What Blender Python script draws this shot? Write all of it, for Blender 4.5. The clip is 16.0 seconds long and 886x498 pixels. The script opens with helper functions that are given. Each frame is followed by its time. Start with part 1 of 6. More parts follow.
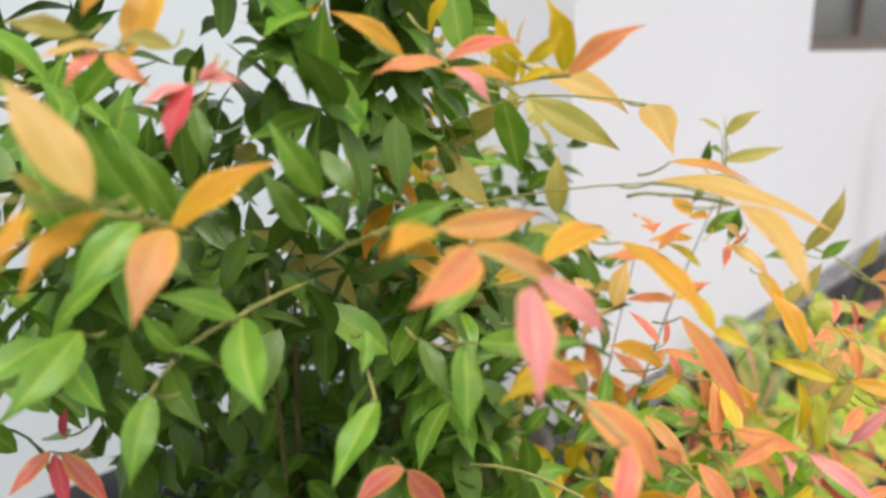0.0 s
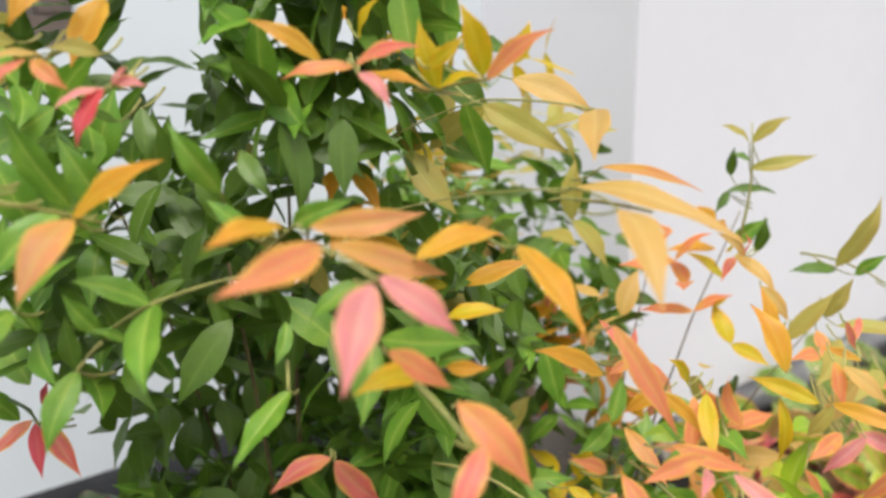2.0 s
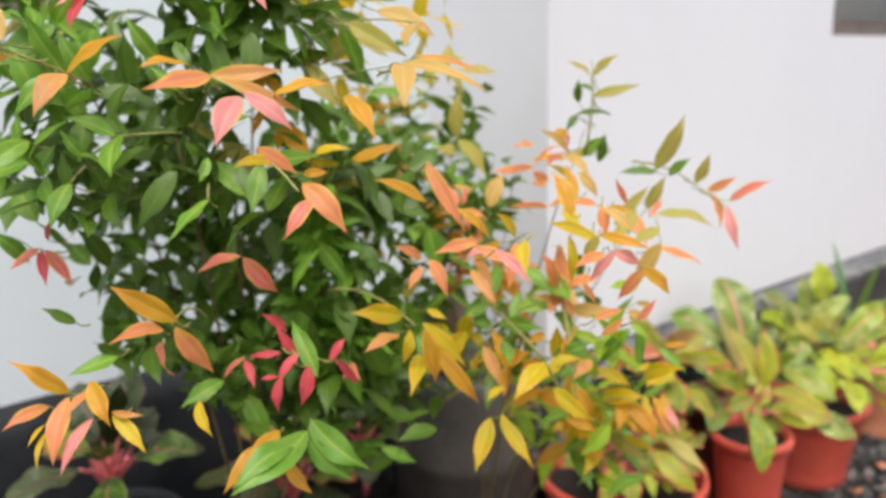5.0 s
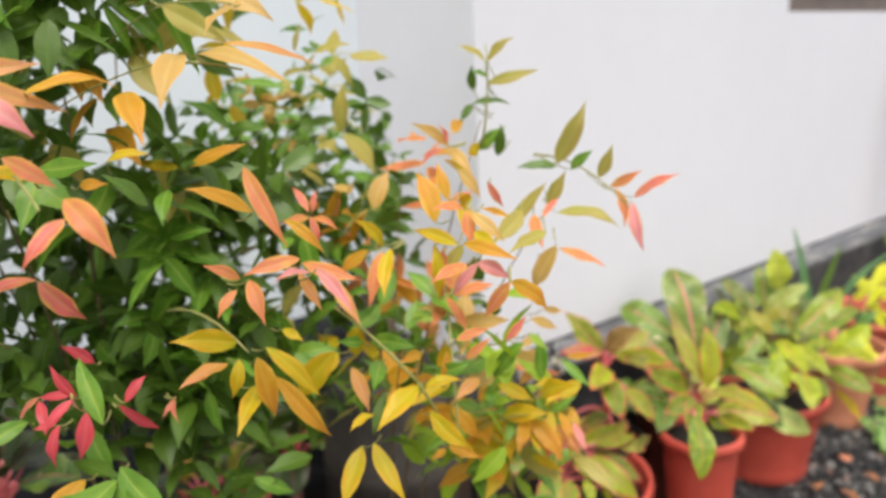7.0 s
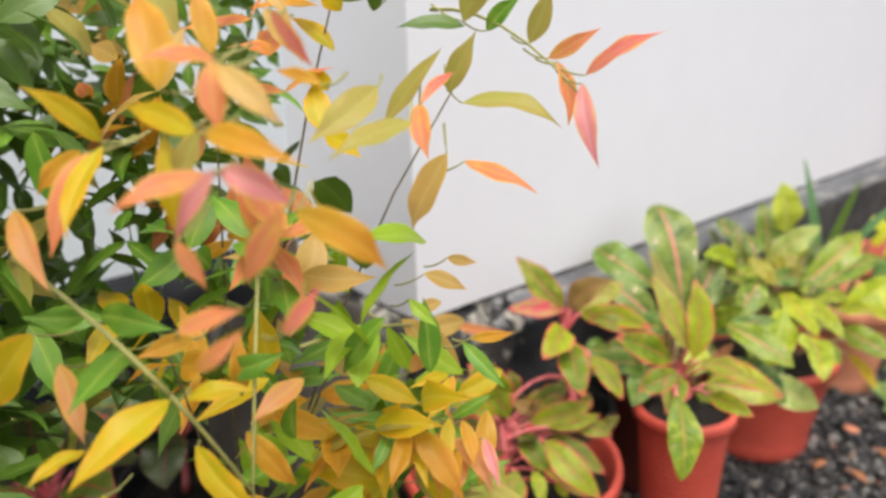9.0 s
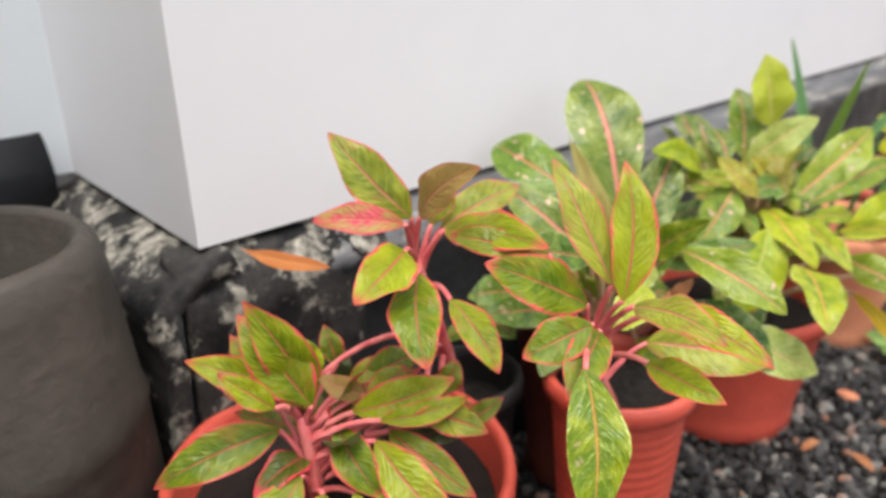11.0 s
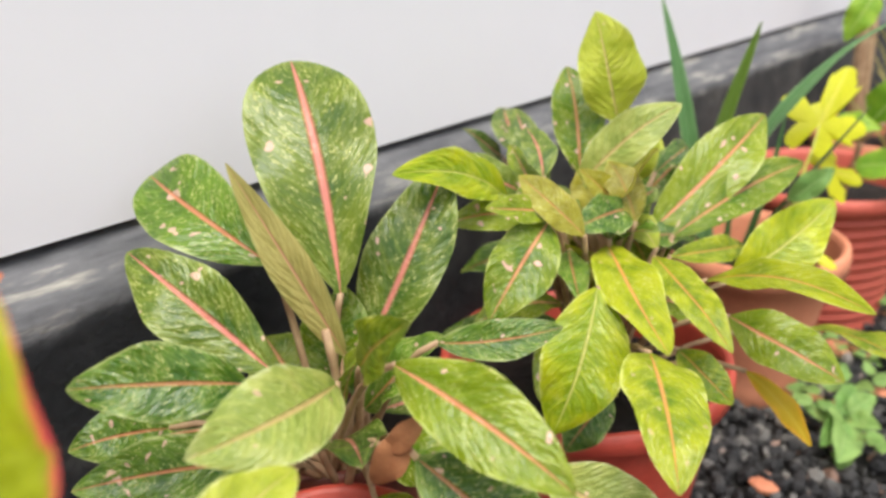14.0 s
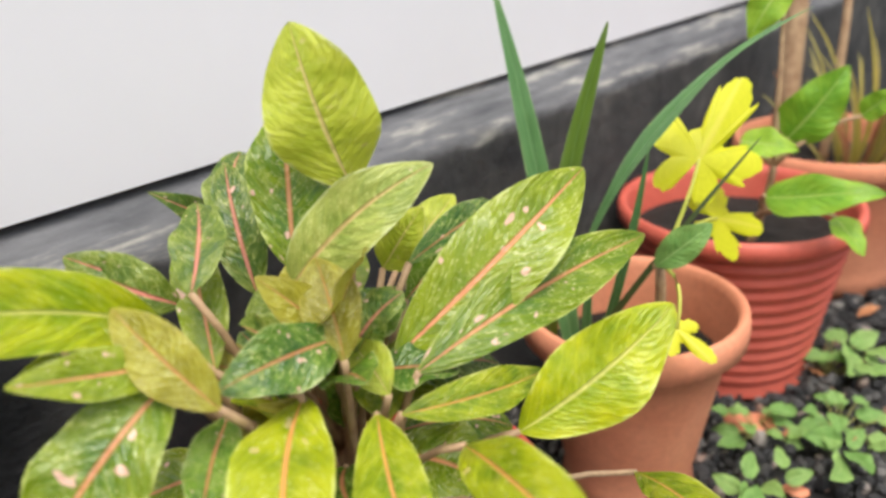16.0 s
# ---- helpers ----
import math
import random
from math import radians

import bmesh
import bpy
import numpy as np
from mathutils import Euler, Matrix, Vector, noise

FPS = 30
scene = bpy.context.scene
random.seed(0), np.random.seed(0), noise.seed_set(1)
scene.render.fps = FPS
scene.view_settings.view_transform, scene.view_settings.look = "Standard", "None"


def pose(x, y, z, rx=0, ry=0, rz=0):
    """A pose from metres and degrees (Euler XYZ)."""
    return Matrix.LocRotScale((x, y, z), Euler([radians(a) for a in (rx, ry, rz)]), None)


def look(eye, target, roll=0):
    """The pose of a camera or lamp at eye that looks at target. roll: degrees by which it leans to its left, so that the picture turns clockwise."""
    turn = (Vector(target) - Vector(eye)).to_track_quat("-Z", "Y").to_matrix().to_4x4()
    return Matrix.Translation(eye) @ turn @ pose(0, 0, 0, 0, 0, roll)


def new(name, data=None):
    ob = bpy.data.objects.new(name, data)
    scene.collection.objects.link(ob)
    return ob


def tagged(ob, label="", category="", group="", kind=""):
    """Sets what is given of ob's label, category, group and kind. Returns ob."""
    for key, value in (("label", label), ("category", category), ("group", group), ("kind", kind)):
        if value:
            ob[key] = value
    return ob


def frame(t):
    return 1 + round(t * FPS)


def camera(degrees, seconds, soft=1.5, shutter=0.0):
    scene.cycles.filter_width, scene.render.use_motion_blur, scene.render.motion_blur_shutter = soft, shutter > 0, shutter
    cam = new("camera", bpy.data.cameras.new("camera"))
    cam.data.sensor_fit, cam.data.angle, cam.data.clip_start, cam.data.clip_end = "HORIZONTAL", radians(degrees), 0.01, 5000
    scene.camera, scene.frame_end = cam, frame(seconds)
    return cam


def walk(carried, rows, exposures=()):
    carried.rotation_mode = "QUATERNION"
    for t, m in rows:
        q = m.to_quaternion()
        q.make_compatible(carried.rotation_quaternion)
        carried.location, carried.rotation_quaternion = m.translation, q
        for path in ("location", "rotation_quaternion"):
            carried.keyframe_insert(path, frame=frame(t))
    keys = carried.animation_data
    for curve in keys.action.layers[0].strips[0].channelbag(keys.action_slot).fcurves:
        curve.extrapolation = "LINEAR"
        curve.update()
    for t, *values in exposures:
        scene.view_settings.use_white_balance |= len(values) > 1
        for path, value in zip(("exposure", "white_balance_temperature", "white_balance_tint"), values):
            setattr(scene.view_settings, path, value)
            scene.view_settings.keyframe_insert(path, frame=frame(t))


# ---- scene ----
# Camera: carried along a row of potted plants that stands before a white wall (the wall's face is x = 0).
cam = camera(60.0, 16.0, soft=3.0)
cam.data.dof.use_dof, cam.data.dof.focus_distance, cam.data.dof.aperture_fstop = True, 0.51, 4.8
PATH = [
    (0, (0.7335, 0.0884, 1.0684), (-0.4054, 1.2818, 0.6587), -1.00),
    (0.5, (0.7471, 0.0918, 1.0701), (-0.4131, 1.2640, 0.6587), -0.90),
    (1, (0.7505, 0.1003, 1.0693), (-0.4403, 1.2435, 0.6622), -1.10),
    (1.5, (0.7829, 0.1249, 1.0761), (-0.4539, 1.2181, 0.6698), -0.80),
    (2, (0.8067, 0.1555, 1.0667), (-0.5057, 1.1611, 0.6706), -1.20),
    (2.5, (0.8458, 0.1776, 1.0642), (-0.5168, 1.1178, 0.6783), -1.20),
    (3, (0.8832, 0.1853, 1.0497), (-0.5117, 1.0778, 0.6647), -1.00),
    (3.5, (0.9325, 0.1785, 1.0327), (-0.4803, 1.0514, 0.6664), -1.10),
    (5.8, (1.0668, 0.0706, 0.9962), (-0.2014, 1.1330, 0.6035), -1.70),
    (6, (1.0659, 0.0969, 1.0021), (-0.2065, 1.1509, 0.6018), -1.60),
    (6.5, (1.0497, 0.1793, 0.9919), (-0.2312, 1.2189, 0.5831), -2.10),
    (7, (1.0523, 0.2397, 0.9987), (-0.2414, 1.2623, 0.5848), -2.60),
    (7.5, (1.0608, 0.2865, 0.9979), (-0.2321, 1.3030, 0.5661), -2.90),
    (8, (1.0243, 0.3510, 0.9741), (-0.2601, 1.3668, 0.5160), -2.80),
    (8.5, (0.9307, 0.4165, 0.9375), (-0.3357, 1.4365, 0.4437), -2.80),
    (9, (0.8840, 0.5049, 0.9044), (-0.3706, 1.5113, 0.3545), -1.60),
    (9.5, (0.8619, 0.6452, 0.8338), (-0.3995, 1.6176, 0.2406), -1.40),
    (9.7, (0.8543, 0.6885, 0.8135), (-0.4208, 1.6345, 0.2057), -1.70),
    (11.8, (0.6095, 0.9809, 0.6571), (-0.5312, 2.0502, -0.0102), -1.00),
    (12, (0.6069, 1.0141, 0.6536), (-0.5389, 2.0791, -0.0119), -1.00),
    (12.5, (0.6256, 1.1084, 0.6434), (-0.5788, 2.1292, 0.0127), -1.70),
    (13, (0.6332, 1.1687, 0.6350), (-0.5856, 2.1854, 0.0263), -2.80),
    (13.5, (0.6196, 1.2283, 0.6256), (-0.5669, 2.2729, 0.0000), -3.60),
    (14, (0.5874, 1.2886, 0.6094), (-0.5380, 2.3885, -0.0340), -3.50),
    (14.5, (0.5534, 1.3498, 0.6052), (-0.4956, 2.4998, -0.0790), -2.80),
    (15, (0.5227, 1.4119, 0.6154), (-0.4735, 2.6027, -0.0765), -3.00),
    (15.5, (0.5448, 1.5062, 0.6001), (-0.4658, 2.6826, -0.0961), -3.40),
    (16, (0.5542, 1.6133, 0.5916), (-0.5329, 2.7234, -0.0969), -4.20),
]
walk(cam, [(t, look(eye, target, roll)) for t, eye, target, roll in PATH])

# Light: a bright overcast sky.
world = bpy.data.worlds.new("overcast")
scene.world = world
world.use_nodes = True
wn = world.node_tree.nodes
sky = wn.new("ShaderNodeTexSky")
sky.sky_type, sky.sun_disc = "NISHITA", False
sky.sun_elevation, sky.sun_rotation = radians(72), radians(120)
sky.air_density, sky.dust_density, sky.ozone_density = 1.0, 4.0, 1.0
grey = wn.new("ShaderNodeHueSaturation")
grey.inputs["Saturation"].default_value = 0.25
world.node_tree.links.new(sky.outputs[0], grey.inputs["Color"])
world.node_tree.links.new(grey.outputs[0], wn["Background"].inputs[0])
wn["Background"].inputs[1].default_value = 0.15
sun_data = bpy.data.lights.new("sun", "SUN")
sun_data.energy, sun_data.angle, sun_data.color = 1.4, radians(40), (1.0, 0.94, 0.84)
sun = new("sun", sun_data)
sun.matrix_world = look((1.7, -1.0, 6.0), (0, 0, 0))
scene.view_settings.exposure = 0.91


# ---- materials ----
def nodes_of(name):
    mat = bpy.data.materials.new(name)
    mat.use_nodes = True
    tree = mat.node_tree
    return mat, tree, tree.nodes["Principled BSDF"]


def link(tree, a, b):
    tree.links.new(a, b)


def ramp(tree, source, stops, mode="LINEAR"):
    node = tree.nodes.new("ShaderNodeValToRGB")
    node.color_ramp.interpolation = mode
    els = node.color_ramp.elements
    while len(els) < len(stops):
        els.new(0.5)
    for el, (at, colour) in zip(els, stops):
        el.position, el.color = at, (*colour, 1) if len(colour) == 3 else colour
    link(tree, source, node.inputs[0])
    return node.outputs[0]


def mixed(tree, factor, a, b, kind="MIX"):
    node = tree.nodes.new("ShaderNodeMix")
    node.data_type, node.blend_type = "RGBA", kind
    for value, slot in ((factor, node.inputs[0]), (a, node.inputs[6]), (b, node.inputs[7])):
        if isinstance(value, bpy.types.NodeSocket):
            link(tree, value, slot)
        elif isinstance(value, tuple):
            slot.default_value = (*value, 1)
        else:
            slot.default_value = value
    return node.outputs[2]


def sums(tree, op, a, b=0.0, c=0.0):
    node = tree.nodes.new("ShaderNodeMath")
    node.operation = op
    for value, slot in zip((a, b, c), node.inputs):
        if isinstance(value, bpy.types.NodeSocket):
            link(tree, value, slot)
        else:
            slot.default_value = value
    return node.outputs[0]


def noise_of(tree, scale, detail=4.0, rough=0.55, coords="Object", squash=None):
    where = tree.nodes.new("ShaderNodeTexCoord").outputs[coords]
    if squash:
        m = tree.nodes.new("ShaderNodeMapping")
        m.inputs["Scale"].default_value = squash
        link(tree, where, m.inputs[0])
        where = m.outputs[0]
    node = tree.nodes.new("ShaderNodeTexNoise")
    node.inputs["Scale"].default_value, node.inputs["Detail"].default_value = scale, detail
    node.inputs["Roughness"].default_value = rough
    link(tree, where, node.inputs["Vector"])
    return node.outputs[0]


def bumped(tree, bsdf, height, strength, distance):
    node = tree.nodes.new("ShaderNodeBump")
    node.inputs["Strength"].default_value, node.inputs["Distance"].default_value = strength, distance
    link(tree, height, node.inputs["Height"])
    link(tree, node.outputs[0], bsdf.inputs["Normal"])


def plain_material(name, dark, light, scale, roughness=0.6, bump=0.2, depth=0.002, spots=None, grain=0.25, sheen=0.5):
    """Two tones by a broad noise, a fine grain on top, and a bump."""
    mat, tree, bsdf = nodes_of(name)
    broad, fine = noise_of(tree, scale), noise_of(tree, scale * 14, 6)
    colour = ramp(tree, broad, [(0.32, dark), (0.68, light)])
    colour = mixed(tree, grain, colour, ramp(tree, fine, [(0.3, (0.35,) * 3), (0.7, (1.0,) * 3)]), "MULTIPLY")
    if spots:
        colour = mixed(tree, ramp(tree, noise_of(tree, spots[1], 5, 0.65), [(spots[2], (0,) * 3), (spots[2] + 0.06, (1,) * 3)]), colour, spots[0])
    link(tree, colour, bsdf.inputs["Base Color"])
    bsdf.inputs["Roughness"].default_value, bsdf.inputs["Specular IOR Level"].default_value = roughness, sheen
    bumped(tree, bsdf, fine, bump, depth)
    return mat


WALL_PAINT = plain_material("white_wall_paint", (0.700, 0.691, 0.722), (0.735, 0.726, 0.755), 0.9, 0.8, 0.02, 0.0005, ((0.62, 0.58, 0.51), 9.0, 0.79), 0.03)
GREY_PAINT = plain_material("side_wall_paint", (0.655, 0.698, 0.735), (0.685, 0.728, 0.762), 0.9, 0.8, 0.02, 0.0005, ((0.62, 0.6, 0.55), 8.0, 0.80), 0.03)
WINDOW_GLASS = plain_material("dusty_window_glass", (0.10, 0.10, 0.10), (0.16, 0.155, 0.15), 5, 0.25, 0.05)
WINDOW_FRAME = plain_material("brown_window_frame", (0.09, 0.07, 0.06), (0.15, 0.11, 0.09), 9, 0.5)
PLASTIC_RED = plain_material("red_plastic", (0.55, 0.072, 0.045), (0.66, 0.105, 0.068), 9, 0.42, 0.1, 0.0006, ((0.45, 0.20, 0.13), 16, 0.70))
TERRACOTTA = plain_material("terracotta", (0.57, 0.195, 0.100), (0.69, 0.28, 0.155), 10, 0.75, 0.25, 0.001, ((0.38, 0.11, 0.06), 20, 0.70))
RIBBED_RED = plain_material("faded_red_plastic", (0.52, 0.088, 0.056), (0.59, 0.125, 0.085), 9, 0.5, 0.1, 0.0006, ((0.42, 0.10, 0.07), 18, 0.70))
SOIL = plain_material("potting_soil", (0.006, 0.004, 0.003), (0.020, 0.013, 0.009), 40, 0.95, 0.9, 0.006, ((0.07, 0.05, 0.038), 120, 0.72))
BARK = plain_material("twig_bark", (0.10, 0.065, 0.03), (0.20, 0.15, 0.06), 60, 0.7, 0.3)
GREEN_TWIG = plain_material("green_twig", (0.22, 0.23, 0.06), (0.36, 0.33, 0.10), 60, 0.6, 0.2)
TAN_STALK = plain_material("tan_stalk", (0.34, 0.20, 0.11), (0.55, 0.38, 0.22), 60, 0.6, 0.2)
FRESH_STALK = plain_material("yellow_green_stalk", (0.42, 0.46, 0.05), (0.58, 0.58, 0.10), 60, 0.5, 0.15)
PINK_STALK = plain_material("pink_stalk", (0.62, 0.10, 0.12), (0.80, 0.24, 0.22), 45, 0.45, 0.15)
BLACK_PAINT = plain_material("black_wall_paint", (0.010, 0.011, 0.013), (0.030, 0.031, 0.035), 7, 0.75, 0.3, 0.003, ((0.07, 0.069, 0.068), 18, 0.70), 0.25, 0.12)
# red pot plastic, darkened in colour to stand for the deep shade on it
SHADED_RED = plain_material("dark_red_plastic", (0.13, 0.030, 0.020), (0.20, 0.050, 0.032), 9, 0.5, 0.1, 0.0006, ((0.10, 0.05, 0.035), 16, 0.66))
BLACK_PLASTIC = plain_material("black_plastic", (0.012, 0.012, 0.013), (0.03, 0.03, 0.032), 12, 0.45)
DRUM = plain_material("weathered_drum", (0.024, 0.020, 0.016), (0.090, 0.074, 0.060), 6, 0.6, 0.5, 0.004, ((0.22, 0.20, 0.175), 14, 0.66))
STUMP = plain_material("rough_bark", (0.10, 0.065, 0.045), (0.24, 0.165, 0.115), 22, 0.9, 0.9, 0.006, ((0.03, 0.024, 0.02), 30, 0.62))
DRY = plain_material("dry_leaf", (0.24, 0.085, 0.03), (0.44, 0.19, 0.08), 30, 0.8, 0.4)


def gravel_material():
    mat, tree, bsdf = nodes_of("dark_gravel")
    info = tree.nodes.new("ShaderNodeNewGeometry").outputs["Random Per Island"]
    tone = ramp(tree, info, [(0.0, (0.012, 0.012, 0.014)), (0.55, (0.035, 0.034, 0.035)), (0.80, (0.10, 0.096, 0.092)), (0.94, (0.27, 0.255, 0.235)), (1.0, (0.35, 0.17, 0.11))])
    link(tree, mixed(tree, 0.5, tone, ramp(tree, noise_of(tree, 90, 5), [(0.3, (0.4,) * 3), (0.7, (1,) * 3)]), "MULTIPLY"), bsdf.inputs["Base Color"])
    bsdf.inputs["Roughness"].default_value = 0.75
    bumped(tree, bsdf, noise_of(tree, 220, 5), 0.5, 0.003)
    return mat


GRAVEL = gravel_material()
GROUND = plain_material("dark_ground", (0.016, 0.015, 0.015), (0.05, 0.046, 0.043), 30, 0.9, 0.8, 0.01, ((0.12, 0.11, 0.10), 60, 0.66))


def plinth_material():
    """Black paint over plaster, flaked in patches; the top slope's grey is flakes and sky light, both painted."""
    mat, tree, bsdf = nodes_of("flaking_black_paint")
    place = tree.nodes.new("ShaderNodeSeparateXYZ")
    link(tree, tree.nodes.new("ShaderNodeTexCoord").outputs["Object"], place.inputs[0])
    edge = sums(tree, "ADD", place.outputs[2], sums(tree, "MULTIPLY_ADD", noise_of(tree, 16, 6, 0.6), 0.030, -0.015))
    edge = ramp(tree, edge, [(0.362, (0,) * 3), (0.370, (1,) * 3)])
    black = ramp(tree, noise_of(tree, 9, 6, 0.6), [(0.35, (0.010, 0.011, 0.013)), (0.62, (0.030, 0.031, 0.034)), (0.8, (0.07, 0.068, 0.065))])
    grey_tone = ramp(tree, noise_of(tree, 60, 6, 0.6, squash=(1, 0.14, 1)), [(0.30, (0.08, 0.082, 0.090)), (0.55, (0.16, 0.16, 0.168)), (0.68, (0.40, 0.385, 0.34))])
    # paler along the stretch behind the terracotta pot: faded paint plus painted-in lens haze
    faded_and_hazed = ramp(tree, sums(tree, "ADD", place.outputs[1], sums(tree, "MULTIPLY_ADD", noise_of(tree, 5, 5), 0.7, -2.05)), [(0.0, (0,) * 3), (0.45, (1,) * 3)])
    black = mixed(tree, faded_and_hazed, black, ramp(tree, noise_of(tree, 13, 6, 0.62), [(0.32, (0.030, 0.031, 0.033)), (0.55, (0.062, 0.061, 0.060)), (0.75, (0.125, 0.120, 0.112))]))
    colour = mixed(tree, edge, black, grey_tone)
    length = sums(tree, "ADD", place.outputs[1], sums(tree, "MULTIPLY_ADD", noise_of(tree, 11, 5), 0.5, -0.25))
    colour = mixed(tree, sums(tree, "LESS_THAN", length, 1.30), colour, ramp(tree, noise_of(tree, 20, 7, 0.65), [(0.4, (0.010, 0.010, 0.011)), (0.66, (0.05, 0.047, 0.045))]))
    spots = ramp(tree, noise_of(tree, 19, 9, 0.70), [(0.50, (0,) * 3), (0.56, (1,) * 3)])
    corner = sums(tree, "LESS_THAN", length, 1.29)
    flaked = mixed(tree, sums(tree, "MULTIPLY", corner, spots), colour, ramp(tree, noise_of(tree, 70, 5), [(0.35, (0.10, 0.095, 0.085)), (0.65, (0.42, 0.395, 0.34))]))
    link(tree, flaked, bsdf.inputs["Base Color"])
    bsdf.inputs["Roughness"].default_value, bsdf.inputs["Specular IOR Level"].default_value = 0.72, 0.15
    bumped(tree, bsdf, noise_of(tree, 35, 8, 0.65), 0.7, 0.008)
    return mat


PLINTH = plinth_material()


# ---- leaves: materials ----
def leaf_surface(tree, bsdf, colour, gloss, thin):
    """A glossy leaf that lets some light through."""
    link(tree, colour, bsdf.inputs["Base Color"])
    bsdf.inputs["Roughness"].default_value = gloss
    bsdf.inputs["Specular IOR Level"].default_value = 0.4
    glow = tree.nodes.new("ShaderNodeBsdfTranslucent")
    link(tree, colour, glow.inputs[0])
    mix = tree.nodes.new("ShaderNodeMixShader")
    mix.inputs[0].default_value = thin
    link(tree, bsdf.outputs[0], mix.inputs[1])
    link(tree, glow.outputs[0], mix.inputs[2])
    link(tree, mix.outputs[0], tree.nodes["Material Output"].inputs[0])


def leaf_coords(tree):
    """Along the leaf (0 stalk, 1 tip), away from the midrib (0 to 1), a number for the leaf, and a place on it."""
    uv = tree.nodes.new("ShaderNodeTexCoord").outputs["UV"]
    parts = tree.nodes.new("ShaderNodeSeparateXYZ")
    link(tree, uv, parts.inputs[0])
    across = sums(tree, "ABSOLUTE", sums(tree, "MULTIPLY_ADD", parts.outputs[0], 2.0, -1.0))
    chance = sums(tree, "FRACT", sums(tree, "ADD", tree.nodes.new("ShaderNodeObjectInfo").outputs["Random"],
                                      tree.nodes.new("ShaderNodeNewGeometry").outputs["Random Per Island"]))
    shift = tree.nodes.new("ShaderNodeCombineXYZ")
    link(tree, parts.outputs[0], shift.inputs[0])
    link(tree, sums(tree, "MULTIPLY", parts.outputs[1], 2.6), shift.inputs[1])
    link(tree, sums(tree, "MULTIPLY", chance, 37.0), shift.inputs[2])
    return parts.outputs[1], across, chance, shift.outputs[0]


def uv_across(tree):
    parts = tree.nodes.new("ShaderNodeSeparateXYZ")
    link(tree, tree.nodes.new("ShaderNodeTexCoord").outputs["UV"], parts.inputs[0])
    return parts.outputs[0]


def leaf_noise(tree, where, scale, detail=3.0):
    node = tree.nodes.new("ShaderNodeTexNoise")
    node.inputs["Scale"].default_value, node.inputs["Detail"].default_value = scale, detail
    link(tree, where, node.inputs["Vector"])
    return node.outputs[0]


def side_veins(tree, along, across, count, slant, sharp):
    """Fine veins that run out from the midrib: 1 on a vein, 0 between."""
    wave = sums(tree, "SINE", sums(tree, "MULTIPLY", sums(tree, "SUBTRACT", along, sums(tree, "MULTIPLY", across, slant)), count * 6.283))
    return ramp(tree, sums(tree, "MULTIPLY_ADD", wave, 0.5, 0.5), [(sharp, (0,) * 3), (1.0, (1,) * 3)])


def shrub_leaf(name, stops, vein, other, gloss=0.36, thin=0.35, ribbed=0.35, rim=None):
    """A young or old leaf of the red-tipped shrub: stops along its length, drifting to another colour from leaf to leaf and over its blade."""
    mat, tree, bsdf = nodes_of(name)
    along, across, chance, where = leaf_coords(tree)
    cloud, patch = leaf_noise(tree, where, 1.5, 2), leaf_noise(tree, where, 7.0, 4)
    spread = sums(tree, "ADD", along, sums(tree, "MULTIPLY_ADD", cloud, 0.9, -0.45))
    colour = ramp(tree, spread, stops)
    colour = mixed(tree, sums(tree, "MULTIPLY", chance, 0.5), colour, other)
    colour = mixed(tree, ramp(tree, cloud, [(0.40, (0.0,) * 3), (0.68, (0.75,) * 3)]), colour, other)
    colour = mixed(tree, ramp(tree, uv_across(tree), [(0.25, (0.0,) * 3), (0.75, (0.45,) * 3)]), colour, other)
    colour = mixed(tree, ramp(tree, patch, [(0.45, (0.0,) * 3), (0.80, (0.22,) * 3)]), colour, tuple(c * 0.7 for c in other))
    colour = mixed(tree, ramp(tree, sums(tree, "ADD", across, sums(tree, "MULTIPLY", cloud, 0.3)), [(0.1, (0.35,) * 3), (0.5, (0.0,) * 3)]), colour, vein)
    if rim:
        margin = sums(tree, "ADD", across, sums(tree, "MULTIPLY_ADD", cloud, 1.2, -0.6))
        colour = mixed(tree, ramp(tree, margin, [(0.60, (0.0,) * 3), (0.98, (0.6,) * 3)]), colour, rim)
    spots = ramp(tree, leaf_noise(tree, where, 16.0, 2), [(0.74, (0.0,) * 3), (0.78, (0.5,) * 3)])
    colour = mixed(tree, spots, colour, (0.16, 0.08, 0.03))
    veins = side_veins(tree, along, across, 11, 0.28, 0.86)
    colour = mixed(tree, sums(tree, "MULTIPLY", veins, 0.08), colour, vein)
    rib = ramp(tree, across, [(0.015, (1,) * 3), (0.07, (0,) * 3)])
    colour = mixed(tree, sums(tree, "MULTIPLY", rib, ribbed), colour, vein)
    leaf_surface(tree, bsdf, colour, gloss, thin)
    bumped(tree, bsdf, sums(tree, "ADD", sums(tree, "MULTIPLY", rib, -1.0), sums(tree, "MULTIPLY_ADD", patch, 0.5, sums(tree, "MULTIPLY", veins, -0.2))), 0.4, 0.0015)
    return mat


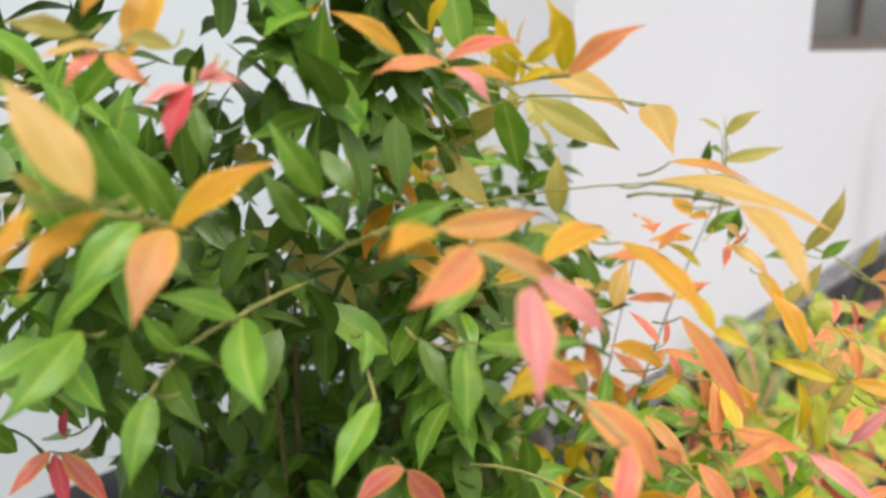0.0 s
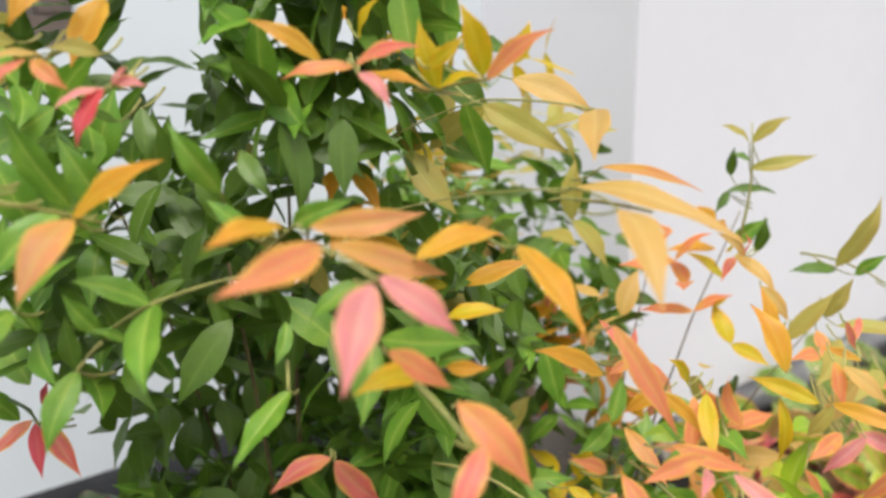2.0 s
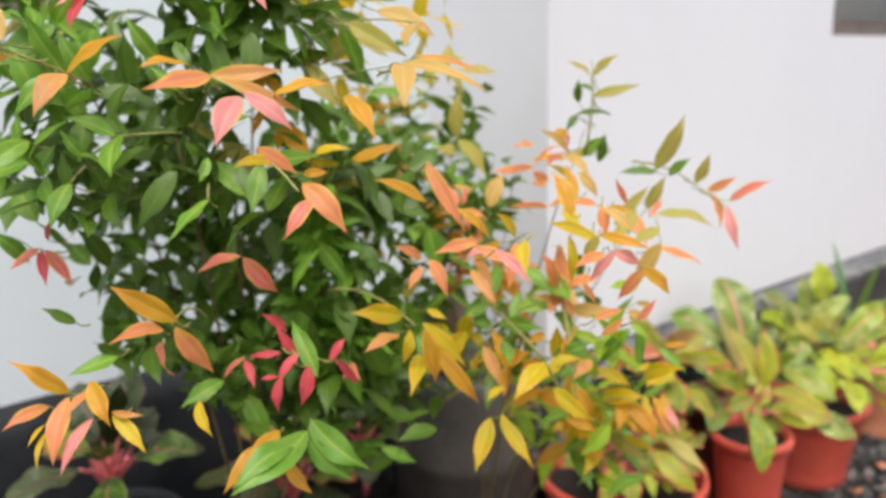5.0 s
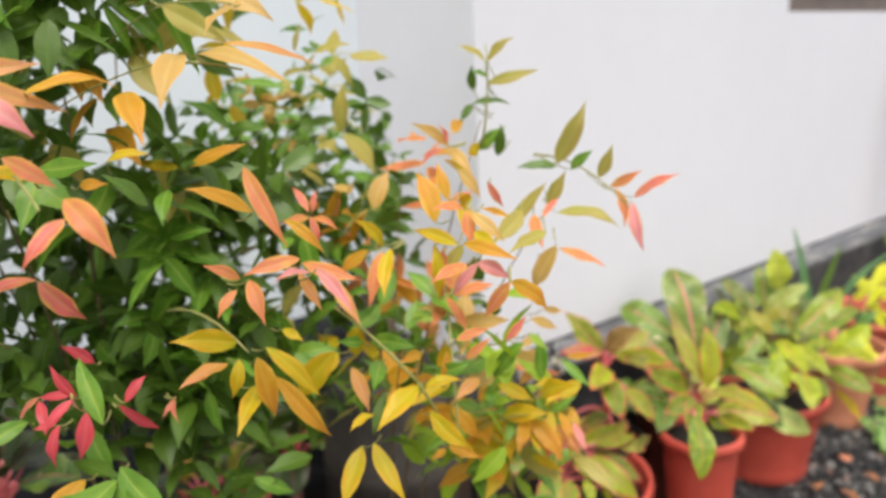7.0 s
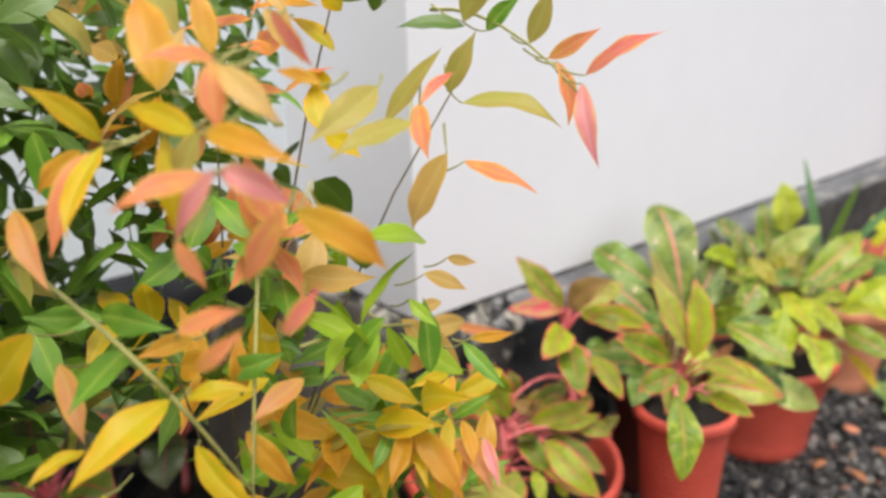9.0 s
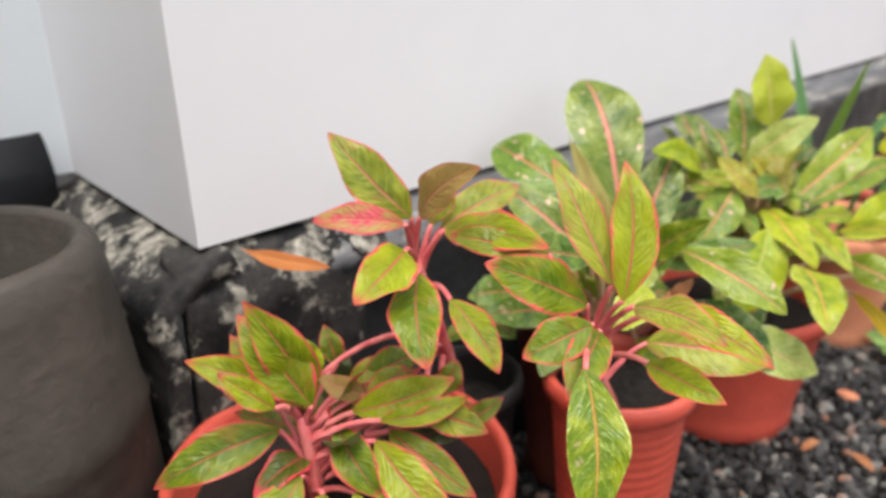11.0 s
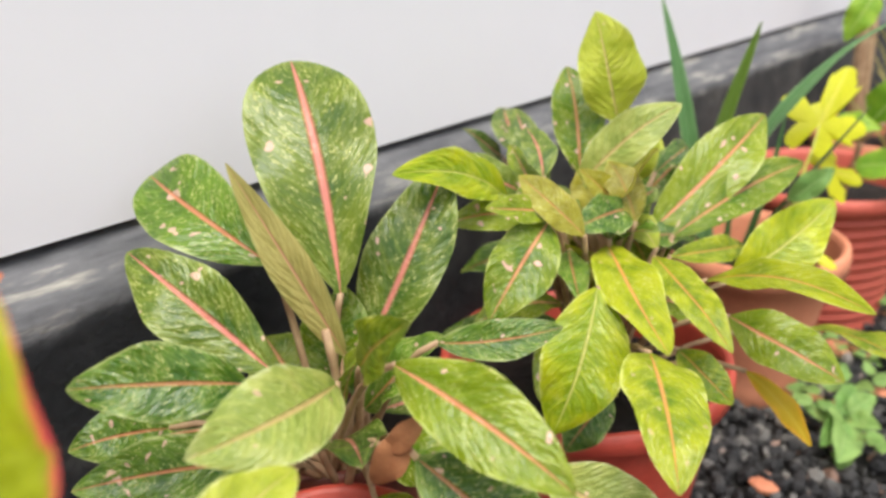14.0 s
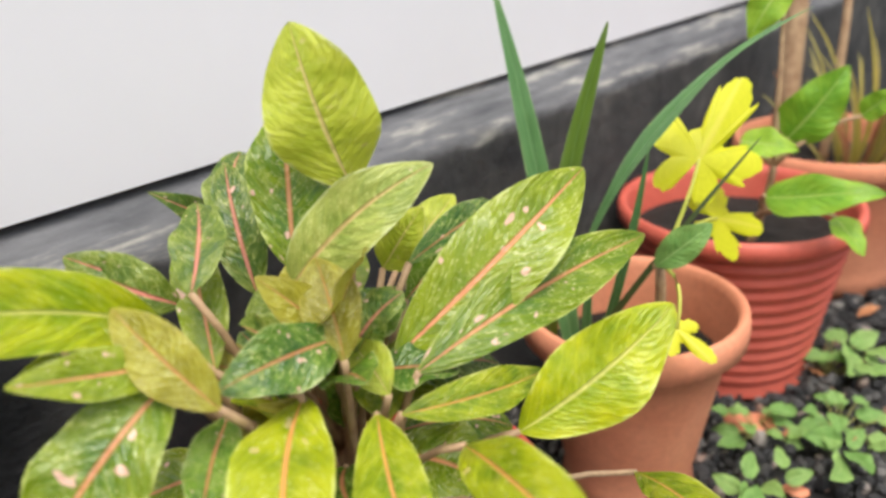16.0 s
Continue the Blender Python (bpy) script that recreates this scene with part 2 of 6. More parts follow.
KINDS = {
    "green": shrub_leaf("fresh_green_leaf", [(0.0, (0.244, 0.394, 0.041)), (0.6, (0.186, 0.348, 0.036)), (1.0, (0.140, 0.301, 0.032))], (0.419, 0.557, 0.097), (0.116, 0.278, 0.024), 0.32, 0.35, 0.6),
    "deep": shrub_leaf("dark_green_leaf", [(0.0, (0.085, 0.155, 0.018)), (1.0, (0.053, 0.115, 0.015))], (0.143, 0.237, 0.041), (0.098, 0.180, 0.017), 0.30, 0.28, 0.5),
    "fresh": shrub_leaf("lime_green_young_leaf", [(0.0, (0.360, 0.504, 0.024)), (1.0, (0.240, 0.420, 0.024))], (0.480, 0.588, 0.096), (0.300, 0.462, 0.024), 0.34, 0.42, 0.5),
    "olive": shrub_leaf("olive_leaf", [(0.0, (0.440, 0.440, 0.080)), (1.0, (0.440, 0.377, 0.080))], (0.546, 0.520, 0.136), (0.493, 0.386, 0.092), 0.36, 0.48),
    "yellow": shrub_leaf("yellow_leaf", [(0.0, (0.530, 0.515, 0.012)), (0.5, (0.713, 0.506, 0.012)), (1.0, (0.754, 0.418, 0.019))], (0.815, 0.680, 0.074), (0.674, 0.472, 0.012), 0.36, 0.5, rim=(0.898, 0.461, 0.037)),
    "orange": shrub_leaf("orange_leaf", [(0.0, (0.613, 0.408, 0.020)), (0.5, (0.731, 0.319, 0.026)), (1.0, (0.772, 0.256, 0.057))], (0.811, 0.478, 0.077), (0.712, 0.345, 0.026), 0.36, 0.5, rim=(0.830, 0.505, 0.062)),
    "tan": shrub_leaf("pale_orange_leaf", [(0.0, (0.627, 0.458, 0.106)), (1.0, (0.723, 0.440, 0.172))], (0.798, 0.598, 0.224), (0.685, 0.414, 0.112), 0.36, 0.5, rim=(0.741, 0.458, 0.118)),
    "salmon": shrub_leaf("salmon_leaf", [(0.0, (0.823, 0.451, 0.063)), (0.4, (0.842, 0.288, 0.093)), (1.0, (0.842, 0.217, 0.093))], (0.861, 0.505, 0.156), (0.842, 0.270, 0.141), 0.36, 0.52, rim=(0.842, 0.523, 0.063)),
    "peach": shrub_leaf("peach_leaf", [(0.0, (0.823, 0.451, 0.044)), (0.4, (0.852, 0.324, 0.110)), (1.0, (0.861, 0.324, 0.191))], (0.861, 0.595, 0.177), (0.842, 0.397, 0.162), 0.36, 0.55, rim=(0.842, 0.523, 0.059)),
    "red": shrub_leaf("red_leaf", [(0.0, (0.84, 0.34, 0.12)), (0.45, (0.82, 0.15, 0.11)), (1.0, (0.72, 0.06, 0.04))], (0.88, 0.46, 0.22), (0.84, 0.22, 0.19), 0.36, 0.5, rim=(0.88, 0.58, 0.08)),
    "scarlet": shrub_leaf("scarlet_leaf", [(0.0, (0.68, 0.05, 0.05)), (1.0, (0.64, 0.03, 0.05))], (0.78, 0.2, 0.16), (0.68, 0.09, 0.12), 0.3, 0.42),
    "pink": shrub_leaf("pink_leaf", [(0.0, (0.86, 0.36, 0.26)), (1.0, (0.82, 0.19, 0.20))], (0.88, 0.5, 0.42), (0.82, 0.28, 0.32), 0.36, 0.5, rim=(0.88, 0.5, 0.16)),
}


def broad_leaf(name, dark, light, rib_colour, rib_width, edge_colour, edge_from, speck=0.0, blotch=0.0, gloss=0.33, thin=0.2, quilt=0.45, patchy=1.0, veined=0.16, blush=None):
    """A broad aglaonema leaf: two greens in clouds, a coloured midrib and margin, pale flecks drawn out along the side veins, and pink blotches."""
    mat, tree, bsdf = nodes_of(name)
    along, across, chance, where = leaf_coords(tree)
    cloud = leaf_noise(tree, where, 2.6, 5)
    slanted = sums(tree, "SUBTRACT", along, sums(tree, "MULTIPLY", across, 0.13))
    slanted = sums(tree, "ADD", slanted, sums(tree, "MULTIPLY", sums(tree, "MULTIPLY", across, across), -0.09))
    half = sums(tree, "GREATER_THAN", sums(tree, "FRACT", sums(tree, "MULTIPLY", uv_across(tree), 0.999)), 0.5)
    vein_place = tree.nodes.new("ShaderNodeCombineXYZ")
    link(tree, sums(tree, "MULTIPLY", across, 1.7), vein_place.inputs[0])
    link(tree, sums(tree, "MULTIPLY", slanted, 9.0), vein_place.inputs[1])
    link(tree, sums(tree, "ADD", sums(tree, "MULTIPLY", chance, 37.0), sums(tree, "MULTIPLY", half, 5.0)), vein_place.inputs[2])
    pleat = leaf_noise(tree, vein_place.outputs[0], 2.0, 2)
    tone = sums(tree, "ADD", sums(tree, "MULTIPLY_ADD", cloud, patchy, 0.5 - 0.5 * patchy), sums(tree, "MULTIPLY_ADD", chance, 0.30, -0.15))
    tone = sums(tree, "ADD", tone, sums(tree, "MULTIPLY_ADD", pleat, 0.2 * patchy, -0.1 * patchy))
    # darker green towards the midrib: shade of the V fold put into the tone
    tone = sums(tree, "ADD", tone, sums(tree, "MULTIPLY_ADD", across, 0.16, -0.07))
    colour = ramp(tree, tone, [(0.30, dark), (0.72, light)])
    streak = ramp(tree, sums(tree, "MULTIPLY_ADD", sums(tree, "SINE", sums(tree, "ADD", sums(tree, "MULTIPLY", slanted, 56.0), sums(tree, "MULTIPLY_ADD", cloud, 3.0, sums(tree, "MULTIPLY", half, 2.0)))), 0.5, 0.5), [(0.86, (0,) * 3), (1.0, (1,) * 3)])
    colour = mixed(tree, sums(tree, "MULTIPLY", streak, veined), colour, (min(1.0, light[0] * 1.3 + 0.08), min(1.0, light[1] * 1.25 + 0.08), light[2] * 1.2 + 0.015))
    if blush:
        tint = ramp(tree, sums(tree, "ADD", leaf_noise(tree, where, 1.9, 3), sums(tree, "MULTIPLY", across, 0.10)), [(0.57, (0,) * 3), (0.76, (0.5,) * 3)])
        colour = mixed(tree, tint, colour, blush)
    if speck:
        grain = tree.nodes.new("ShaderNodeTexNoise")
        grain.inputs["Scale"].default_value, grain.inputs["Detail"].default_value, grain.inputs["Distortion"].default_value = 6.5, 2.0, 1.4
        link(tree, vein_place.outputs[0], grain.inputs["Vector"])
        crowd = sums(tree, "ADD", grain.outputs[0], sums(tree, "MULTIPLY_ADD", cloud, 0.20, -0.10))
        marks = ramp(tree, crowd, [(0.60, (0,) * 3), (0.64, (1,) * 3)])
        colour = mixed(tree, sums(tree, "MULTIPLY", marks, speck), colour, (0.60, 0.60, 0.22))
    if blotch:
        marks = ramp(tree, sums(tree, "ADD", leaf_noise(tree, where, 4.2, 1), sums(tree, "MULTIPLY", pleat, 0.05)), [(0.73, (0,) * 3), (0.755, (1,) * 3)])
        colour = mixed(tree, sums(tree, "MULTIPLY", marks, blotch), colour, (0.84, 0.50, 0.42))
    wobble = sums(tree, "ADD", across, sums(tree, "ADD", sums(tree, "MULTIPLY_ADD", pleat, 0.28, -0.14), sums(tree, "MULTIPLY_ADD", cloud, 0.3, -0.15)))
    if edge_colour:
        wobble = sums(tree, "MAXIMUM", wobble, sums(tree, "SUBTRACT", along, 0.03))
        colour = mixed(tree, ramp(tree, wobble, [(edge_from, (0,) * 3), (min(edge_from + 0.12, 1.0), (1,) * 3)]), colour, edge_colour)
    rib = ramp(tree, sums(tree, "ADD", across, sums(tree, "MULTIPLY", along, rib_width * 0.7)), [(rib_width * 0.8, (1,) * 3), (rib_width * 1.7, (0,) * 3)])
    colour = mixed(tree, sums(tree, "MULTIPLY", rib, sums(tree, "MULTIPLY_ADD", chance, 0.35, 0.6)), colour, rib_colour)
    leaf_surface(tree, bsdf, colour, gloss, thin)
    bumped(tree, bsdf, sums(tree, "ADD", sums(tree, "MULTIPLY", pleat, 1.2), sums(tree, "MULTIPLY", rib, -0.6)), quilt, 0.005)
    return mat


KINDS.update({
    "speckled": broad_leaf("speckled_leaf", (0.066, 0.144, 0.006), (0.245, 0.312, 0.011), (0.80, 0.30, 0.17), 0.06, (0.42, 0.48, 0.12), 0.95, 0.6, 0.8, 0.24, 0.24, patchy=0.65, veined=0.16),
    "speckled_dark": broad_leaf("dark_speckled_leaf", (0.030, 0.090, 0.009), (0.11, 0.20, 0.014), (0.54, 0.20, 0.10), 0.055, (0.30, 0.36, 0.12), 0.92, 0.6, 0.6, 0.22, 0.14),
    "speckled_grey": broad_leaf("grey_green_speckled_leaf", (0.045, 0.104, 0.013), (0.165, 0.224, 0.024), (0.80, 0.25, 0.21), 0.075, (0.30, 0.36, 0.10), 0.93, 0.65, 0.7, 0.26, 0.22, veined=0.18),
    "speckled_pale": broad_leaf("pale_speckled_leaf", (0.230, 0.300, 0.053), (0.414, 0.440, 0.105), (0.62, 0.38, 0.18), 0.06, (0.50, 0.54, 0.24), 0.92, 0.7, 0.5),
    "lime": broad_leaf("lime_leaf", (0.21, 0.31, 0.003), (0.50, 0.53, 0.007), (0.70, 0.66, 0.20), 0.045, (0.56, 0.60, 0.12), 0.95, 0.3, 0.0, 0.3, 0.28),
    "lime_pink": broad_leaf("lime_leaf_with_orange_rib", (0.110, 0.196, 0.003), (0.37, 0.41, 0.006), (0.74, 0.33, 0.10), 0.055, (0.54, 0.58, 0.14), 0.95, 0.5, 0.3, 0.3, 0.26),
    "brown": broad_leaf("brown_young_leaf", (0.20, 0.18, 0.012), (0.36, 0.33, 0.03), (0.58, 0.28, 0.10), 0.05, (0.44, 0.38, 0.08), 0.93, 0.7, 0.0, 0.3, 0.3),
    "reverse": broad_leaf("leaf_underside", (0.30, 0.27, 0.07), (0.44, 0.38, 0.12), (0.60, 0.30, 0.18), 0.06, (0.40, 0.40, 0.14), 0.93, 0.3, 0.0, 0.4, 0.3),
    "lime_soft": broad_leaf("soft_lime_leaf", (0.30, 0.38, 0.02), (0.48, 0.53, 0.05), (0.70, 0.56, 0.22), 0.04, (0.58, 0.62, 0.20), 0.94, 0.35, 0.2, 0.36, 0.30, veined=0.2),
    # leaf for low places, its greens darkened to hold the shade there
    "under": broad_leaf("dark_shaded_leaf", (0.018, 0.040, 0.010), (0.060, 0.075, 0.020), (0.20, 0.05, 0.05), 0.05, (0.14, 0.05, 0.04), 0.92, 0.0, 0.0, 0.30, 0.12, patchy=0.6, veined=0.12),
    "rose": broad_leaf("red_edged_leaf", (0.090, 0.160, 0.006), (0.36, 0.40, 0.012), (0.58, 0.13, 0.09), 0.05, (0.74, 0.09, 0.09), 0.85, 0.0, 0.0, 0.30, 0.3, patchy=0.45, veined=0.12, blush=(0.30, 0.16, 0.03)),
    "rose_pale": broad_leaf("pale_red_edged_leaf", (0.13, 0.19, 0.02), (0.36, 0.38, 0.04), (0.66, 0.22, 0.16), 0.06, (0.72, 0.12, 0.13), 0.88, 0.0, 0.0, 0.3, 0.32, patchy=0.9, veined=0.25, blush=(0.36, 0.18, 0.06)),
    "rose_dark": broad_leaf("dark_red_edged_leaf", (0.084, 0.140, 0.015), (0.288, 0.290, 0.026), (0.52, 0.08, 0.07), 0.07, (0.52, 0.05, 0.06), 0.84, 0.0, 0.0, 0.3, 0.24, patchy=0.5, veined=0.12),
    # the red-edged leaf again, with the shade of the lower leaves in its colour
    "rose_shaded": broad_leaf("deep_red_edged_leaf", (0.055, 0.085, 0.008), (0.17, 0.18, 0.015), (0.50, 0.06, 0.06), 0.08, (0.60, 0.05, 0.07), 0.78, 0.0, 0.0, 0.28, 0.2, patchy=0.5, veined=0.12, blush=(0.36, 0.06, 0.05)),
    "rose_red": broad_leaf("red_blotched_leaf", (0.60, 0.07, 0.10), (0.36, 0.40, 0.08), (0.72, 0.16, 0.14), 0.07, (0.72, 0.08, 0.12), 0.84, 0.0, 0.0, 0.34, 0.3),
    "rose_brown": broad_leaf("brownish_leaf_underside", (0.28, 0.17, 0.05), (0.38, 0.25, 0.08), (0.62, 0.22, 0.16), 0.05, (0.56, 0.14, 0.10), 0.90, 0.0, 0.0, 0.4, 0.35, patchy=0.5, veined=0.12),
    "acid": broad_leaf("acid_yellow_leaf", (0.66, 0.68, 0.012), (0.78, 0.78, 0.03), (0.80, 0.76, 0.08), 0.04, None, 1.0, 0.0, 0.0, 0.4, 0.45, 0.15, patchy=0.5, veined=0.12),
    "plain": broad_leaf("plain_green_leaf", (0.138, 0.330, 0.022), (0.322, 0.500, 0.038), (0.44, 0.58, 0.14), 0.05, None, 1.0, 0.0, 0.0, 0.26, 0.28, patchy=0.5, veined=0.12),
    "mint": broad_leaf("mint_green_leaf", (0.13, 0.28, 0.06), (0.28, 0.43, 0.12), (0.36, 0.50, 0.18), 0.05, None, 1.0, 0.0, 0.0, 0.4, 0.25, patchy=0.5, veined=0.12),
    "blade": broad_leaf("blade_leaf", (0.06, 0.16, 0.045), (0.13, 0.27, 0.10), (0.16, 0.30, 0.12), 0.1, (0.25, 0.38, 0.16), 0.9, 0.0, 0.0, 0.35, 0.15, patchy=0.5, veined=0.12),
    "blade_fresh": broad_leaf("fresh_blade_leaf", (0.10, 0.20, 0.02), (0.19, 0.32, 0.05), (0.22, 0.36, 0.08), 0.1, (0.28, 0.40, 0.12), 0.9, 0.0, 0.0, 0.35, 0.2, patchy=0.5, veined=0.12),
    "thin": broad_leaf("dark_blade_leaf", (0.06, 0.09, 0.03), (0.12, 0.14, 0.05), (0.12, 0.16, 0.06), 0.1, None, 1.0, 0.0, 0.0, 0.35, 0.15, patchy=0.5, veined=0.12),
    "faded": shrub_leaf("faded_orange_leaf", [(0.0, (0.62, 0.22, 0.05)), (1.0, (0.70, 0.30, 0.09))], (0.74, 0.36, 0.14), (0.52, 0.16, 0.05), 0.45, 0.3),
    "dry": DRY,
})


# ---- shapes ----
def mesh_of(name, verts, faces, material, uvs=None, smooth=True):
    me = bpy.data.meshes.new(name)
    me.from_pydata(verts, [], faces)
    if uvs:
        layer = me.uv_layers.new(name="UVMap")
        for loop in me.loops:
            layer.data[loop.index].uv = uvs[loop.vertex_index]
    me.materials.append(material)
    if smooth:
        me.polygons.foreach_set("use_smooth", [True] * len(me.polygons))
    me.update()
    return me


def part(name, mesh, parent, label="", kind=""):
    ob = new(name, mesh)
    ob.parent = parent
    return tagged(ob, label, kind=kind)


def thing(name, at, label, category, group="", kind=""):
    ob = new(name)
    ob.location = at
    ob.empty_display_size = 0.02
    bpy.context.view_layer.update()
    return tagged(ob, label, category, group, kind)


STATIONS = [0.0, 0.02, 0.05, 0.09, 0.14, 0.20, 0.27, 0.35, 0.43, 0.51, 0.59, 0.66, 0.73, 0.79, 0.85, 0.90, 0.94, 0.97, 0.99, 1.0]
COARSE = [0.0, 0.1, 0.25, 0.42, 0.6, 0.77, 0.91, 1.0]


def outline(shift, power, foot=0.0):
    """Half widths along a leaf, largest near the middle: shift moves the widest place, power sharpens the ends."""
    return lambda v: max(foot * (1 - v), math.sin(math.pi * min(max(v, 0.0), 1.0) ** shift) ** power if 0 < v < 1 else 0.0)


PROFILES = {
    "lance": lambda v: max(0.05 * (1 - v), math.sin(math.pi * v ** 0.78) ** 0.92 * (1.0 - 0.55 * max(0.0, v - 0.62) / 0.38) * 1.04 if 0 < v < 1 else 0.0),
    "oval": lambda v: max(0.08 * (1 - v), math.sin(math.pi * v ** 0.97) ** 0.68 * (1 - 0.25 * max(0.0, v - 0.6)) if 0 < v < 1 else 0.0),
    "spoon": outline(1.35, 0.56, 0.10),
    "point": outline(0.86, 0.85, 0.10),
    "blade": outline(0.60, 0.55, 0.75),
    "heart": outline(0.62, 0.75, 0.15),
}
VIEW = Vector((0.62, -0.5, 0.6)).normalized()


def leaf_points(base, tip, width, bend, twist, fold, wave, shape, rng, facing, coarse=False):
    """The grid of a leaf from base to tip: its middle bulges by bend, its halves fold up along the midrib."""
    base, tip = Vector(base), Vector(tip)
    run = tip - base
    length = run.length
    ahead = run.normalized()
    side = ahead.cross(facing)
    if side.length < 1e-3:
        side = ahead.cross(Vector((0, 0, 1)) + facing)
    side.normalize()
    up = side.cross(ahead)
    turned = Matrix.Rotation(radians(twist), 3, ahead)
    side, up = turned @ side, turned @ up
    profile, stations = PROFILES[shape], COARSE if coarse else STATIONS
    n, m = len(stations) - 1, 2 if coarse else 3
    hook, lean = rng.uniform(-0.25, 0.1), rng.uniform(-0.06, 0.06)
    phase, sway = rng.random() * 6.28, rng.uniform(-0.05, 0.05) * length
    verts, uvs = [], []
    for v in stations:
        w = profile(v)
        arc = 4 * v * (1 - v)
        spine = base + run * v + up * (bend * length * (arc + hook * math.sin(2 * math.pi * v))) + side * (sway * arc)
        half = width / 2 * w
        for j in range(-m, m + 1):
            u = j / m
            rim = 1 + 0.03 * math.sin(v * 11 + phase * (2 + (j > 0))) * abs(u) ** 3
            lift = abs(u) * half * fold * (1 - 0.55 * abs(u)) + wave * width * math.sin(phase + v * 13 + 1.7 * (j > 0)) * u * u * (0.3 + arc)
            verts.append(spine + side * (u * half * rim * (1 + lean * u)) + up * lift)
            uvs.append((0.5 + u / 2, v))
    k = 2 * m + 1
    faces = [(a, a + 1, a + k + 1, a + k) for r in range(n) for a in range(r * k, r * k + k - 1)]
    return verts, uvs, faces


def leaf(plant, kind, base, tip, width, bend=0.06, twist=0.0, fold=0.38, wave=0.045, shape="lance", name="leaf", facing=VIEW, label=""):
    """One leaf as a part of its plant; base and tip are places in the world."""
    seed = random.Random(repr((base, tip)))
    verts, uvs, faces = leaf_points(base, tip, width, bend, twist, fold, wave, shape, seed, facing)
    shift = plant.matrix_world.translation
    return part(name, mesh_of(name, [v - shift for v in verts], faces, KINDS[kind], uvs), plant, label)


def tube_mesh(name, points, r0, r1, material, sides=6, shift=Vector()):
    pts = [Vector(p) - shift for p in points]
    verts, faces = [], []
    for i, p in enumerate(pts):
        ahead = (pts[min(i + 1, len(pts) - 1)] - pts[max(i - 1, 0)]).normalized()
        side = ahead.orthogonal().normalized()
        other = ahead.cross(side)
        r = r0 + (r1 - r0) * i / max(len(pts) - 1, 1)
        verts += [p + (side * math.cos(a) + other * math.sin(a)) * r for a in (6.28318 * k / sides for k in range(sides))]
    for i in range(len(pts) - 1):
        faces += [(i * sides + k, i * sides + (k + 1) % sides, (i + 1) * sides + (k + 1) % sides, (i + 1) * sides + k) for k in range(sides)]
    faces += [tuple(range(sides))[::-1], tuple((len(pts) - 1) * sides + k for k in range(sides))]
    return mesh_of(name, verts, faces, material)


def bowed(a, b, sag, n=6):
    """A line of points from a to b that bulges by the vector sag."""
    a, b, sag = Vector(a), Vector(b), Vector(sag)
    return [a + (b - a) * (i / n) + sag * (4 * (i / n) * (1 - i / n)) for i in range(n + 1)]


def lobed_leaf(plant, kind, centre, tip, size, seed, name="leaf", facing=VIEW):
    """A papaya leaf: lobes with toothed edges spread round the stalk's end."""
    rng = random.Random(seed)
    centre, tip = Vector(centre), Vector(tip)
    ahead = (tip - centre).normalized()
    side = ahead.cross(facing).normalized()
    up = side.cross(ahead)
    lobes = []
    for a, l in ((-2.35, 0.56), (-1.30, 0.74), (0.0, 1.08), (1.22, 0.80), (2.30, 0.58)):
        a, l = a + rng.uniform(-0.12, 0.12), l * rng.uniform(0.88, 1.1)
        lobes += [(a, l, 0.52 if abs(a) < 0.3 else 0.42, 1.8), (a - rng.uniform(0.26, 0.36), l * rng.uniform(0.80, 0.95), 0.15, 1.1), (a + rng.uniform(0.26, 0.36), l * rng.uniform(0.80, 0.95), 0.15, 1.1)]
    rim = []
    for i in range(180):
        a = -2.85 + 5.7 * i / 179
        r = 0.36
        for la, l, w, sharp in lobes:
            reach = abs(a - la) / w
            if reach < 1:
                r = max(r, 0.36 + (l - 0.36) * (1 - reach ** sharp))
        rim.append((a, size * r * rng.uniform(0.98, 1.02)))
    verts, uvs, faces = [centre - plant.matrix_world.translation], [(0.5, 0.0)], []
    for a, r in rim:
        for k in (0.5, 1.0):
            q = centre + (ahead * math.cos(a) + side * (0.74 * math.sin(a))) * r * k + up * (-0.10 * size * k * k + 0.05 * size * abs(math.sin(a)) * k + 0.02 * size * math.sin(a * 4 + seed) * k)
            verts.append(q - plant.matrix_world.translation)
            uvs.append((0.5 + 0.45 * k * math.sin(a), k * 0.9))
    for i in range(len(rim) - 1):
        m = 1 + i * 2
        faces += [(0, m, m + 2), (m, m + 1, m + 3, m + 2)]
    return part(name, mesh_of(name, verts, faces, KINDS[kind], uvs), plant)


def stalk(plant, a, b, sag, r0, r1, material, name="stalk", under=None):
    return part(name, tube_mesh(name, bowed(a, b, sag), r0, r1, material, 6, plant.matrix_world.translation), under or plant)


def lathe_mesh(name, profile, material, seg=40):
    verts, faces = [], []
    for r, z in profile:
        verts += [(r * math.cos(6.28318 * k / seg), r * math.sin(6.28318 * k / seg), z) for k in range(seg)]
    for i in range(len(profile) - 1):
        faces += [(i * seg + k, i * seg + (k + 1) % seg, (i + 1) * seg + (k + 1) % seg, (i + 1) * seg + k) for k in range(seg)]
    return mesh_of(name, verts, faces, material)


